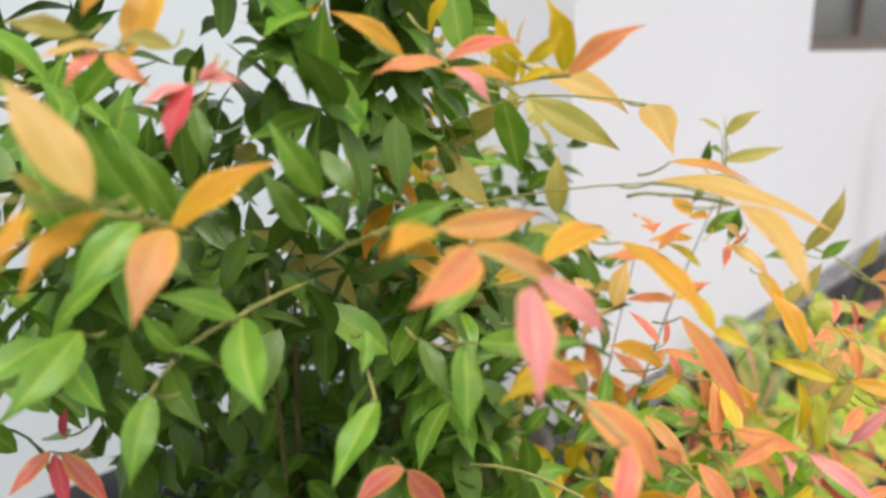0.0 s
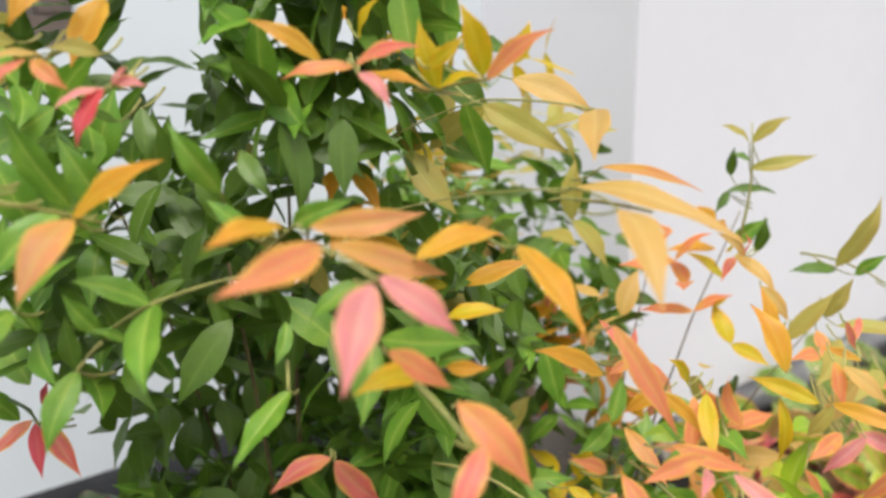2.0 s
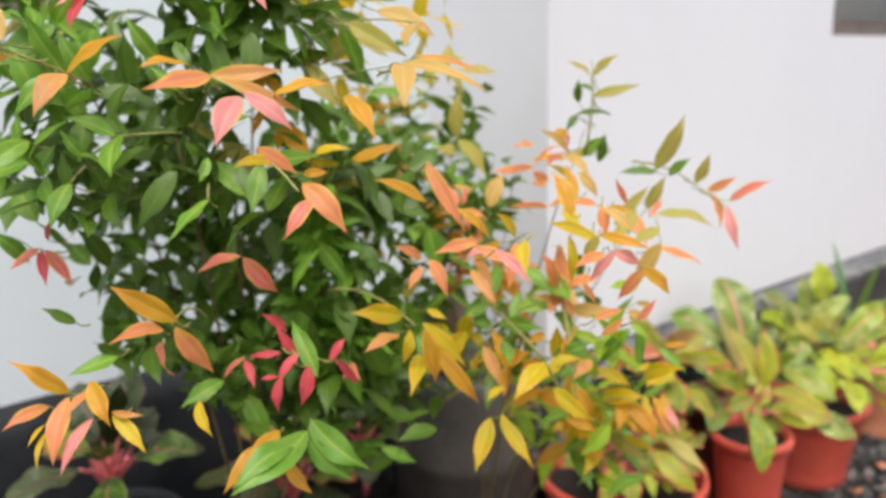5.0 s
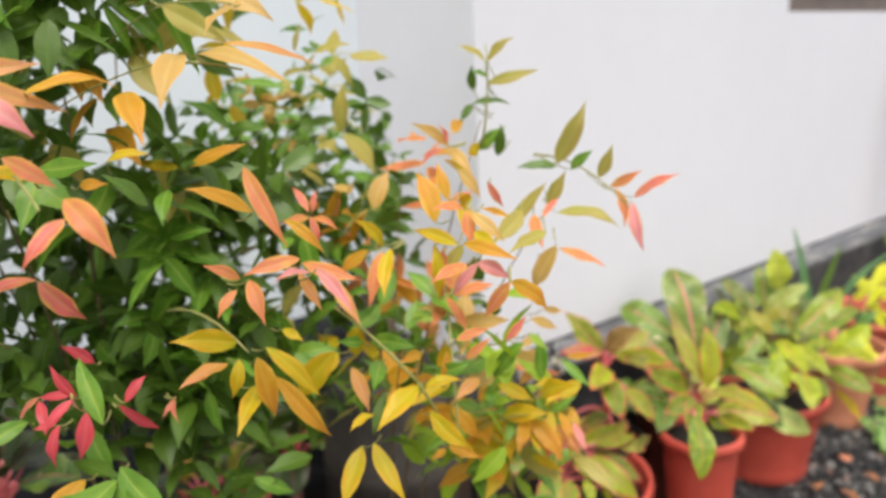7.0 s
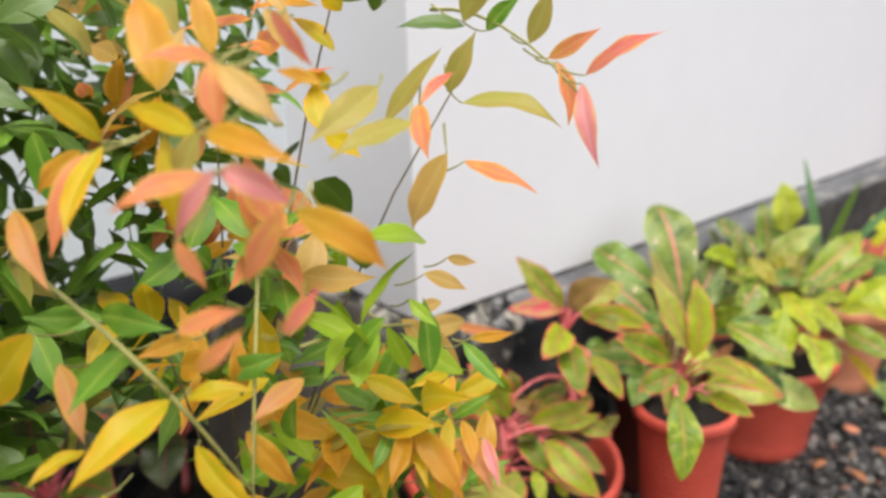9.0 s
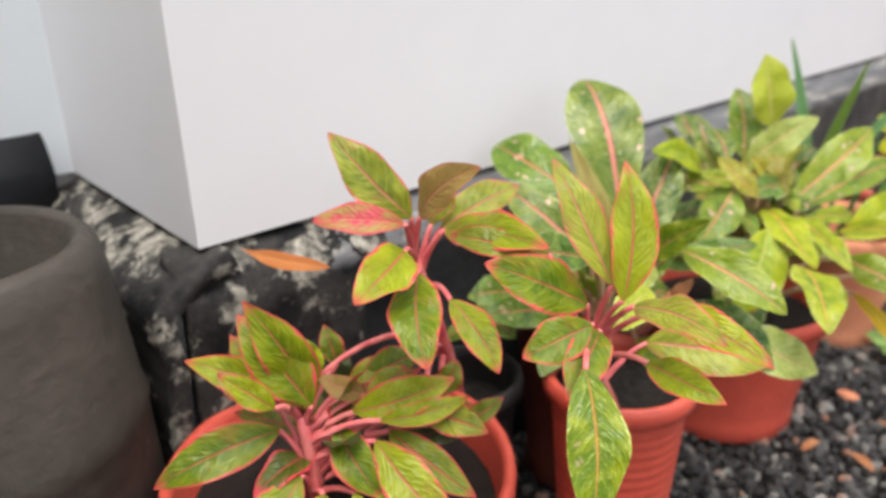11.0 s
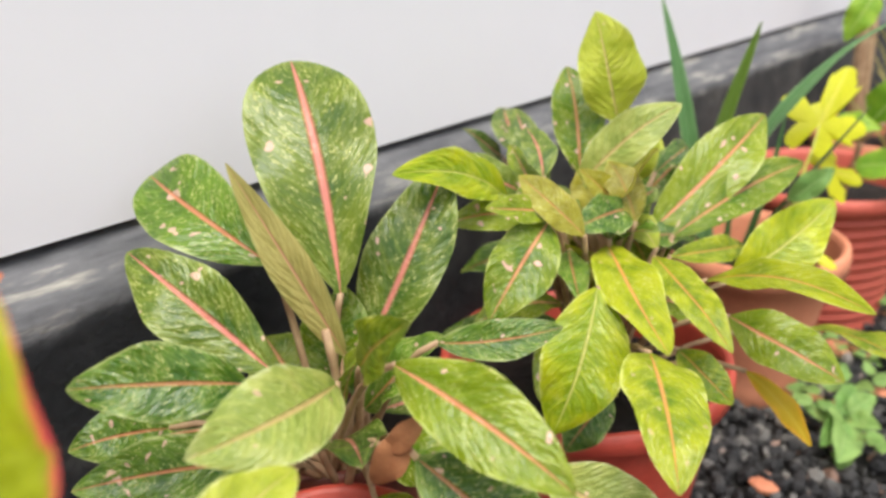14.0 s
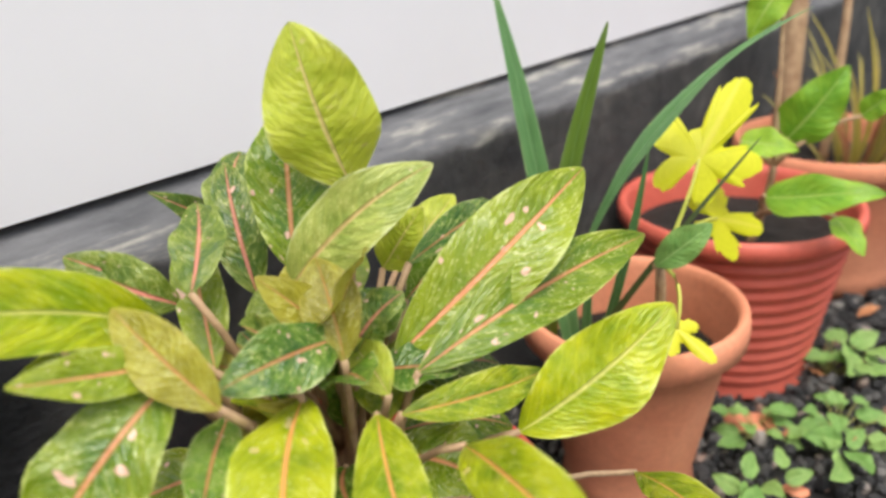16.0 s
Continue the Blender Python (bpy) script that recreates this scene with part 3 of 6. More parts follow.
def pot(plant, top, bottom, height, material, ribs=0, rim=0.022, lip=0.008, soil_at=0.045, label="", at=(0, 0, 0), name="pot"):
    """A tapered pot with a rolled rim, ribs if it has them, and soil in it."""
    def r_at(z):
        return bottom + (top - bottom) * z / height
    outer = [(0.0, 0.0), (bottom - 0.008, 0.0), (bottom, 0.006)]
    steps = max(ribs * 6, 8)
    for i in range(1, steps):
        z = 0.006 + (height - rim - 0.012) * i / steps
        swell = (0.0020 if ribs < 15 else 0.0005) * math.sin(6.28318 * ribs * i / steps) if ribs and z < height * 0.86 else 0.0
        outer.append((r_at(z) - lip + swell, z))
    outer += [(top - lip, height - rim - 0.004), (top - 0.001, height - rim), (top, height - rim * 0.5), (top - 0.002, height - 0.002),
              (top - 0.006, height), (top - 0.011, height - 0.003), (top - 0.013, height - 0.012), (r_at(height * 0.3) - 0.012, height * 0.3)]
    body = part(name, lathe_mesh(name, outer, material), plant, label)
    body.location = at
    z = height - soil_at
    rng = random.Random(repr((top, height, plant.name)))
    r0 = r_at(z) - lip - 0.004
    verts, faces = [(0, 0, z + 0.012)], []
    for i in range(1, 9):
        for k in range(28):
            a = 6.28318 * k / 28
            verts.append((r0 * i / 8 * math.cos(a), r0 * i / 8 * math.sin(a), z + 0.010 * (1 - (i / 8) ** 2) + rng.uniform(-0.004, 0.005) * (i < 8)))
    faces += [(0, 1 + k, 1 + (k + 1) % 28) for k in range(28)]
    for i in range(7):
        faces += [(1 + i * 28 + k, 1 + (i + 1) * 28 + k, 1 + (i + 1) * 28 + (k + 1) % 28, 1 + i * 28 + (k + 1) % 28) for k in range(28)]
    part("soil", mesh_of("soil", verts, faces, SOIL), body, "dark crumbly potting soil")
    return body


def box_mesh(name, lo, hi, material, bevel=0.0):
    bm = bmesh.new()
    bmesh.ops.create_cube(bm, size=1.0)
    for v in bm.verts:
        v.co = Vector([lo[i] + (hi[i] - lo[i]) * (v.co[i] + 0.5) for i in range(3)])
    if bevel:
        bmesh.ops.bevel(bm, geom=bm.edges[:], offset=bevel, segments=2, affect="EDGES")
    me = bpy.data.meshes.new(name)
    bm.to_mesh(me)
    bm.free()
    me.materials.append(material)
    return me


# ---- the place: walls, plinth, windows, ground ----
FACE, RECESS, CORNER, BAND = 0.018, -0.35, 1.147, 0.420


def pierced_wall(name, x0, x1, y0, y1, z0, z1, hole, material, label):
    """A wall between two faces x0 < x1 with one opening (y0, y1, z0, z1) right through it."""
    hy0, hy1, hz0, hz1 = hole
    ys, zs = [y0, hy0, hy1, y1], [z0, hz0, hz1, z1]
    bm = bmesh.new()
    grid = {(s, i, j): bm.verts.new((x, ys[i], zs[j])) for s, x in enumerate((x0, x1)) for i in range(4) for j in range(4)}
    for i in range(3):
        for j in range(3):
            if (i, j) != (1, 1):
                bm.faces.new([grid[0, i, j], grid[0, i, j + 1], grid[0, i + 1, j + 1], grid[0, i + 1, j]])
                bm.faces.new([grid[1, i, j], grid[1, i + 1, j], grid[1, i + 1, j + 1], grid[1, i, j + 1]])
    for i in range(3):
        for a, b in (((i, 0), (i + 1, 0)), ((i + 1, 3), (i, 3)), ((0, i + 1), (0, i)), ((3, i), (3, i + 1))):
            bm.faces.new([grid[0, *a], grid[0, *b], grid[1, *b], grid[1, *a]])
    for a, b in (((2, 1), (1, 1)), ((1, 2), (2, 2)), ((1, 1), (1, 2)), ((2, 2), (2, 1))):
        bm.faces.new([grid[0, *a], grid[0, *b], grid[1, *b], grid[1, *a]])
    bmesh.ops.recalc_face_normals(bm, faces=bm.faces)
    me = bpy.data.meshes.new(name)
    bm.to_mesh(me)
    bm.free()
    me.materials.append(material)
    return tagged(new(name, me), label, "wall", kind="structure")


pierced_wall("wall_main", RECESS - 0.2, FACE, CORNER, 9.0, BAND, 3.3, (2.215, 3.30, 1.07, 2.1), WALL_PAINT, "white painted plaster wall with a window opening")
pierced_wall("wall_recess", RECESS - 0.2, RECESS, -5.0, CORNER, BAND, 3.3, (-0.75, 0.43, 1.10, 2.1), GREY_PAINT, "white painted plaster wall set back behind the shrubs")


def window(name, x, hole, label):
    y0, y1, z0, z1 = hole
    win = thing(name, (x, y0, z0), label, "window", kind="structure")
    for nm, lo, hi in (("window_frame", (-0.05, 0.0, 0.0), (0.0, y1 - y0, 0.045)), ("window_frame", (-0.05, 0.0, z1 - z0 - 0.045), (0.0, y1 - y0, z1 - z0)),
                       ("window_frame", (-0.05, 0.0, 0.045), (0.0, 0.045, z1 - z0 - 0.045)), ("window_frame", (-0.05, y1 - y0 - 0.045, 0.045), (0.0, y1 - y0, z1 - z0 - 0.045)),
                       ("mullion", (-0.045, (y1 - y0) / 2 - 0.02, 0.045), (-0.005, (y1 - y0) / 2 + 0.02, z1 - z0 - 0.045))):
        part(nm, box_mesh(nm, lo, hi, WINDOW_FRAME, 0.003), win)
    for a, b in ((0.045, (y1 - y0) / 2 - 0.02), ((y1 - y0) / 2 + 0.02, y1 - y0 - 0.045)):
        part("pane", box_mesh("pane", (-0.03, a, 0.045), (-0.024, b, z1 - z0 - 0.045), WINDOW_GLASS), win, "dusty grey glass pane")


window("window_1", FACE - 0.03, (2.215, 3.30, 1.07, 2.1), "dark framed window with dusty glass in the white wall")
window("window_2", RECESS - 0.03, (-0.75, 0.43, 1.10, 2.1), "brown framed window in the set-back wall")


def plinth(name, along_y, fixed, start, end, out, step, label, high=BAND, paint=None, proud=1.0):
    """The painted base of a wall: it stands 3 cm proud and its top slopes back to the wall. out: +1 or -1, the side that it faces."""
    n = max(int(abs(end - start) / step), 1)
    rows = [(0.03, 0.0), (0.03, 0.06), (0.03, 0.12), (0.03, 0.18), (0.03, 0.24), (0.03, 0.30), (0.03, 0.345), (0.031, 0.366), (0.027, 0.374), (0.012, 0.396), (-0.01, 0.412)]
    rows = [(d * proud, z * high / 0.412) for d, z in rows]
    verts, faces = [], []
    for i in range(n + 1):
        s = start + (end - start) * i / n
        for d, z in rows:
            x, y = (fixed + out * d, s) if along_y else (s, fixed + out * d)
            rough = 0.003 + 0.005 * max(0.0, 1.0 - abs(y - CORNER) / 0.45)
            push = rough * (noise.noise(Vector((x * 14, y * 14, z * 14))) + 0.6 * noise.noise(Vector((x * 40, y * 40, z * 40)))) if d > 0 else 0.0
            verts.append((x + out * push, y, z) if along_y else (x, y + out * push, z))
    m = len(rows)
    for i in range(n):
        for k in range(m - 1):
            quad = (i * m + k, (i + 1) * m + k, (i + 1) * m + k + 1, i * m + k + 1)
            faces.append(quad)
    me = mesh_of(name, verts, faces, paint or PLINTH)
    bm = bmesh.new()
    bm.from_mesh(me)
    bmesh.ops.solidify(bm, geom=bm.faces[:], thickness=0.02)
    bmesh.ops.recalc_face_normals(bm, faces=bm.faces)
    bm.to_mesh(me)
    bm.free()
    return tagged(new(name, me), label, "plinth", kind="structure")


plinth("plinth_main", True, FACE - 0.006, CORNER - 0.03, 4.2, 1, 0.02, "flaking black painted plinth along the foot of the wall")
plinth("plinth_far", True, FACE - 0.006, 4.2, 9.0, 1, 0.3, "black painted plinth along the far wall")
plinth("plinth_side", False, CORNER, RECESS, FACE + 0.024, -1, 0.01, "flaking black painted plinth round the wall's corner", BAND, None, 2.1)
plinth("plinth_recess", True, RECESS, -5.0, CORNER - 0.03, 1, 0.04, "black painted plinth along the set-back wall", 0.485, BLACK_PAINT)

sheet = mesh_of("ground", [(-300, -300, -0.004), (300, -300, -0.004), (300, 300, -0.004), (-300, 300, -0.004)], [(0, 1, 2, 3)], GROUND)
tagged(new("ground", sheet), "dark ground under loose black gravel", "ground", kind="structure")


def gravel(x0, x1, y0, y1, count, small, large, seed):
    """Loose stones lying on the ground."""
    rng = random.Random(seed)
    bm = bmesh.new()
    bmesh.ops.create_icosphere(bm, subdivisions=1, radius=1.0)
    ball = [v.co.copy() for v in bm.verts]
    tris = [tuple(v.index for v in f.verts) for f in bm.faces]
    bm.free()
    verts, faces = [], []
    for _ in range(count):
        r = rng.uniform(small, large) * rng.choice((0.7, 1.0, 1.0, 1.3))
        turn = Euler((rng.uniform(0, 6), rng.uniform(0, 6), rng.uniform(0, 6))).to_matrix()
        size = Vector((r * rng.uniform(0.8, 1.4), r * rng.uniform(0.7, 1.1), r * rng.uniform(0.5, 0.9)))
        at = Vector((rng.uniform(x0, x1), rng.uniform(y0, y1), r * rng.uniform(0.2, 1.0)))
        k = len(verts)
        verts += [at + turn @ Vector([c * s * rng.uniform(0.8, 1.15) for c, s in zip(b, size)]) for b in ball]
        faces += [(a + k, b + k, c + k) for a, b, c in tris]
    return mesh_of("gravel", verts, faces, GRAVEL, smooth=False)


tagged(new("gravel", gravel(0.0, 0.75, 1.45, 3.2, 15000, 0.004, 0.010, 5)), "loose black gravel with a few pale stones", "gravel", kind="stuff")
tagged(new("gravel", gravel(-0.3, 1.6, -0.3, 1.35, 1500, 0.008, 0.015, 6)), "loose black gravel under the shrubs", "gravel", kind="stuff")


# ---- potted plants ----
def fill_leaves(name, plant, count, centre, radii, mix, sizes, seed, keep=None, droop=0.35):
    """Small shoots with leaf pairs, spread through a crown that thins out unevenly towards its edge."""
    rng = random.Random(seed)
    shift = plant.matrix_world.translation
    stuff = {}
    made = 0
    while made < count:
        d = Vector((rng.gauss(0, 1), rng.gauss(0, 1), rng.gauss(0, 1))).normalized()
        r = rng.random() ** 0.45
        at = Vector([c + k * s * r for c, k, s in zip(centre, d, radii)])
        if noise.noise(at * 7.0 + Vector((seed, 0, 0))) < -0.12 or (keep and not keep(at)):
            continue
        way = (d + Vector((0, 0, rng.uniform(0.0, 0.8))) + Vector((rng.uniform(-0.6, 0.6), rng.uniform(-0.6, 0.6), 0))).normalized()
        step = rng.uniform(0.018, 0.03)
        turn = rng.uniform(0, 6.28)
        kinds, weights = zip(*mix(at, r))
        kind = rng.choices(kinds, weights)[0]
        for i in range(rng.randint(2, 4)):
            foot = at + way * step * i
            out = way.orthogonal().normalized()
            out.rotate(Matrix.Rotation(turn + i * 1.57, 3, way))
            for s in (1, -1):
                size = rng.uniform(*sizes)
                tip = foot + (out * s + way * 0.5 + Vector((0, 0, -droop * rng.uniform(0.2, 1.5)))).normalized() * size
                if keep and not keep(tip):
                    continue
                face = Vector((rng.uniform(-0.4, 0.6), rng.uniform(-0.6, 0.3), 1.0)).normalized()
                verts, uvs, faces = leaf_points(foot, tip, size * rng.uniform(0.32, 0.43), rng.uniform(0.0, 0.14), rng.uniform(-35, 35), 0.4, 0.03, "lance", rng, face, True)
                vs, us, fs = stuff.setdefault(kind, ([], [], []))
                k = len(vs)
                vs += [v - shift for v in verts]
                us += uvs
                fs += [tuple(a + k for a in f) for f in faces]
                made += 1
    for kind, (vs, us, fs) in stuff.items():
        part(name, mesh_of(name, vs, fs, KINDS[kind], us), plant, kind="stuff")


def twig(plant, a, b, sag=(0, 0, 0), r0=0.0022, r1=0.001, material=None):
    return stalk(plant, a, b, sag, r0, r1, material or GREEN_TWIG, "twig")


STEM = {}


def rooted(plant, foot, top, material, thick=0.006, tall=0.0):
    """Give a plant its upright stem; stalks spring from it. tall: how far below a leaf its stalk leaves the stem."""
    STEM[plant.name] = (Vector(foot), Vector(top), material, tall)
    stalk(plant, foot, top, (0.004, 0.003, 0), thick, thick * 0.75, material, "stem")


def tufted(plant, kind, base, tip, width, **shape):
    """A leaf whose stalk rises from the soil on its own."""
    foot, top, material, tall = STEM[plant.name]
    rng = random.Random(repr(tip))
    start = foot + Vector((rng.uniform(-0.016, 0.016), rng.uniform(-0.016, 0.016), 0))
    middle = (top - foot) * 0.35
    shape.setdefault("wave", 0.065)
    shape.setdefault("bend", rng.uniform(0.04, 0.12))
    made = leaf(plant, kind, base, tip, width, **shape)
    stalk(plant, start, base, Vector((middle.x * 0.5, middle.y * 0.5, 0.03)), 0.0032, 0.0022, material, under=made)
    return made


def stalked(plant, kind, base, tip, width, **shape):
    """A leaf with the stalk that carries it."""
    foot, top, material, tall = STEM[plant.name]
    base = Vector(base)
    z = min(max(base.z - tall, foot.z), top.z)
    start = foot + (top - foot) * ((z - foot.z) / max(top.z - foot.z, 1e-4))
    shape.setdefault("wave", 0.065)
    shape.setdefault("bend", 0.05 + 0.07 * random.Random(repr(tip)).random())
    made = leaf(plant, kind, tuple(base), tip, width, **shape)
    if (base - start).length > 0.012:
        stalk(plant, start, base, Vector((0, 0, 0.10 * (base - start).length)), 0.0034, 0.0022, material, under=made)
    return made


def shoot(plant, kind, base, tip, width, **shape):
    """A leaf of a shrub with a short twig that runs back into the crown."""
    axis = STEM[plant.name][0]
    top = STEM[plant.name][1]
    back = (top if base[2] > top.z - 0.12 else Vector((axis.x, axis.y, base[2] - 0.06))) - Vector(base)
    run = back.normalized() * min(0.022, back.length)
    rng = random.Random(repr(base))
    end = Vector(base) + run + Vector((rng.uniform(-0.006, 0.006), rng.uniform(-0.006, 0.006), rng.uniform(-0.008, 0.002)))
    shape.setdefault("twist", rng.uniform(-28, 28))
    shape.setdefault("bend", rng.uniform(0.02, 0.15))
    made = leaf(plant, kind, base, tip, width, **shape)
    stalk(plant, end, base, Vector((0, 0, -0.002)), 0.0008, 0.0005, GREEN_TWIG, under=made)
    return made


def limbs(plant, foot, ends, r0, material=BARK):
    """Trunk and limbs from the soil up into the crown."""
    foot = Vector(foot)
    for i, end in enumerate(ends):
        end = Vector(end)
        stalk(plant, foot, end, Vector(((end.x - foot.x) * -0.15, (end.y - foot.y) * -0.15, 0.03)), r0 * (1.0 if i == 0 else 0.7), r0 * 0.25, material, "trunk" if i == 0 else "limb")


def rosette(plant, heart, count, reach, kinds, width, seed, lift=0.5, shape="oval"):
    """Leaves all round a short stem, the lower ones hanging further out."""
    rng = random.Random(seed)
    heart = Vector(heart)
    for i in range(count):
        a = i * 2.4 + rng.uniform(-0.3, 0.3)
        way = Vector((math.cos(a), math.sin(a), 0))
        f = i / max(count - 1, 1)
        r = reach * rng.uniform(0.75, 1.15)
        base = heart + way * r * (0.15 + 0.3 * f) + Vector((0, 0, r * lift * (1 - f) * 0.5))
        tip = base + way * r * (0.35 + 0.6 * f) + Vector((0, 0, r * (0.75 * (1 - f) - 0.35 * f)))
        stalked(plant, rng.choice(kinds), tuple(base), tuple(tip), width * rng.uniform(0.8, 1.15), shape=shape, bend=rng.uniform(0.04, 0.1), facing=Vector((way.x * -0.3 + 0.2, way.y * -0.3 - 0.2, 1)).normalized())


def sprout(weed, seed):
    """More small round leaves round a weed's foot."""
    rng = random.Random(seed)
    at = weed.matrix_world.translation
    for _ in range(16):
        a, r = rng.uniform(0, 6.28), rng.uniform(0.005, 0.05)
        base = (at.x + r * math.cos(a), at.y + r * math.sin(a), rng.uniform(0.012, 0.045))
        l = rng.uniform(0.016, 0.032)
        leaf(weed, "mint", base, (base[0] + l * math.cos(a + rng.uniform(-0.7, 0.7)), base[1] + l * math.sin(a), base[2] + rng.uniform(-0.008, 0.006)), l * 0.75, shape="heart", facing=Vector((0.2, -0.2, 1)).normalized())
        stalk(weed, (at.x, at.y, 0.0), base, (0, 0, 0.004), 0.0008, 0.0006, GREEN_TWIG)


# The large red-tipped shrub before the set-back wall.
shrub = thing("red_tipped_shrub", (0.20, 0.44, 0), "tall bushy shrub with glossy green and red young leaves", "shrub")
pot(shrub, 0.17, 0.13, 0.26, BLACK_PLASTIC, label="black plastic nursery pot")
STEM[shrub.name] = (Vector((0.22, 0.44, 0.22)), Vector((0.30, 0.40, 1.15)), BARK, 0)
limbs(shrub, (0.20, 0.44, 0.21), [(0.27, 0.42, 1.04), (0.36, 0.33, 0.95), (0.12, 0.52, 1.05), (0.30, 0.56, 0.90), (0.34, 0.40, 0.70), (0.20, 0.30, 1.0)], 0.0042)
shoot(shrub, "tan", (0.490, 0.184, 1.027), (0.461, 0.172, 1.066), 0.017, bend=.03, twist=25)
shoot(shrub, "orange", (0.469, 0.196, 1.019), (0.483, 0.161, 0.998), 0.014)
shoot(shrub, "orange", (0.489, 0.167, 1.027), (0.497, 0.153, 1.011), 0.008)
shoot(shrub, "orange", (0.457, 0.226, 1.007), (0.485, 0.258, 1.031), 0.016)
shoot(shrub, "peach", (0.456, 0.226, 1.006), (0.479, 0.197, 0.978), 0.016)
shoot(shrub, "green", (0.426, 0.232, 1.007), (0.420, 0.211, 1.051), 0.016)
shoot(shrub, "green", (0.409, 0.252, 1.000), (0.403, 0.234, 1.039), 0.015)
shoot(shrub, "green", (0.429, 0.227, 1.005), (0.432, 0.193, 0.977), 0.015)
shoot(shrub, "olive", (0.415, 0.196, 1.020), (0.417, 0.183, 1.031), 0.006)
shoot(shrub, "green", (0.451, 0.255, 0.961), (0.441, 0.224, 0.976), 0.012)
shoot(shrub, "green", (0.453, 0.256, 0.961), (0.495, 0.237, 0.936), 0.018)
shoot(shrub, "green", (0.430, 0.237, 0.945), (0.425, 0.223, 0.967), 0.009)
shoot(shrub, "green", (0.438, 0.248, 0.940), (0.434, 0.230, 0.949), 0.006)
shoot(shrub, "green", (0.421, 0.226, 0.926), (0.438, 0.205, 0.895), 0.014)
shoot(shrub, "deep", (0.402, 0.230, 0.919), (0.399, 0.228, 0.949), 0.010)
shoot(shrub, "green", (0.411, 0.204, 0.959), (0.429, 0.164, 0.937), 0.016)
shoot(shrub, "green", (0.474, 0.285, 1.013), (0.466, 0.267, 1.045), 0.013)
shoot(shrub, "deep", (0.450, 0.306, 1.028), (0.469, 0.312, 1.005), 0.010)
shoot(shrub, "green", (0.476, 0.296, 0.992), (0.468, 0.279, 1.010), 0.009)
shoot(shrub, "deep", (0.433, 0.307, 0.988), (0.424, 0.289, 1.020), 0.013)
shoot(shrub, "green", (0.488, 0.312, 0.996), (0.514, 0.330, 1.009), 0.011)
shoot(shrub, "green", (0.526, 0.327, 0.974), (0.519, 0.301, 0.958), 0.010)
shoot(shrub, "deep", (0.486, 0.331, 0.938), (0.509, 0.327, 0.914), 0.011)
shoot(shrub, "green", (0.502, 0.344, 0.936), (0.521, 0.324, 0.902), 0.015)
shoot(shrub, "green", (0.513, 0.342, 0.940), (0.557, 0.367, 0.945), 0.014)
shoot(shrub, "green", (0.460, 0.319, 0.940), (0.470, 0.306, 0.922), 0.008)
shoot(shrub, "green", (0.476, 0.311, 0.910), (0.486, 0.274, 0.884), 0.016)
shoot(shrub, "scarlet", (0.443, 0.248, 1.060), (0.447, 0.233, 1.035), 0.010)
shoot(shrub, "pink", (0.442, 0.247, 1.060), (0.441, 0.227, 1.051), 0.007)
shoot(shrub, "pink", (0.441, 0.252, 1.062), (0.453, 0.257, 1.069), 0.005)
shoot(shrub, "pink", (0.441, 0.253, 1.062), (0.457, 0.263, 1.060), 0.006)
shoot(shrub, "deep", (0.383, 0.281, 1.048), (0.394, 0.278, 1.018), 0.011)
shoot(shrub, "deep", (0.378, 0.270, 1.041), (0.375, 0.246, 1.047), 0.008)
shoot(shrub, "tan", (0.414, 0.231, 1.075), (0.410, 0.201, 1.070), 0.010)
shoot(shrub, "red", (0.416, 0.224, 1.073), (0.418, 0.208, 1.059), 0.007)
shoot(shrub, "salmon", (0.417, 0.226, 1.073), (0.431, 0.237, 1.059), 0.008)
shoot(shrub, "olive", (0.415, 0.256, 1.075), (0.412, 0.233, 1.078), 0.008)
shoot(shrub, "olive", (0.400, 0.223, 1.081), (0.398, 0.195, 1.085), 0.009)
shoot(shrub, "orange", (0.466, 0.344, 1.070), (0.450, 0.313, 1.090), 0.010)
shoot(shrub, "salmon", (0.486, 0.350, 1.067), (0.469, 0.320, 1.061), 0.009)
shoot(shrub, "red", (0.487, 0.351, 1.068), (0.518, 0.367, 1.075), 0.009)
shoot(shrub, "pink", (0.492, 0.349, 1.064), (0.511, 0.354, 1.047), 0.008)
shoot(shrub, "orange", (0.479, 0.357, 1.063), (0.513, 0.375, 1.055), 0.009)
shoot(shrub, "yellow", (0.512, 0.409, 1.061), (0.509, 0.396, 1.096), 0.013)
shoot(shrub, "salmon", (0.513, 0.410, 1.060), (0.548, 0.422, 1.082), 0.012)
shoot(shrub, "yellow", (0.492, 0.395, 1.055), (0.518, 0.404, 1.060), 0.008)
shoot(shrub, "yellow", (0.485, 0.401, 1.055), (0.484, 0.390, 1.090), 0.012)
shoot(shrub, "yellow", (0.454, 0.374, 1.081), (0.471, 0.378, 1.101), 0.009)
shoot(shrub, "red", (0.300, 0.219, 0.857), (0.306, 0.192, 0.842), 0.010)
shoot(shrub, "scarlet", (0.301, 0.220, 0.855), (0.320, 0.217, 0.826), 0.009)
shoot(shrub, "red", (0.302, 0.224, 0.855), (0.329, 0.237, 0.824), 0.012)
shoot(shrub, "scarlet", (0.299, 0.227, 0.863), (0.301, 0.231, 0.881), 0.006)
shoot(shrub, "yellow", (0.509, 0.385, 0.940), (0.529, 0.408, 0.944), 0.010)
shoot(shrub, "orange", (0.543, 0.358, 0.931), (0.559, 0.371, 0.932), 0.007)
shoot(shrub, "yellow", (0.516, 0.373, 1.066), (0.531, 0.381, 1.080), 0.007)
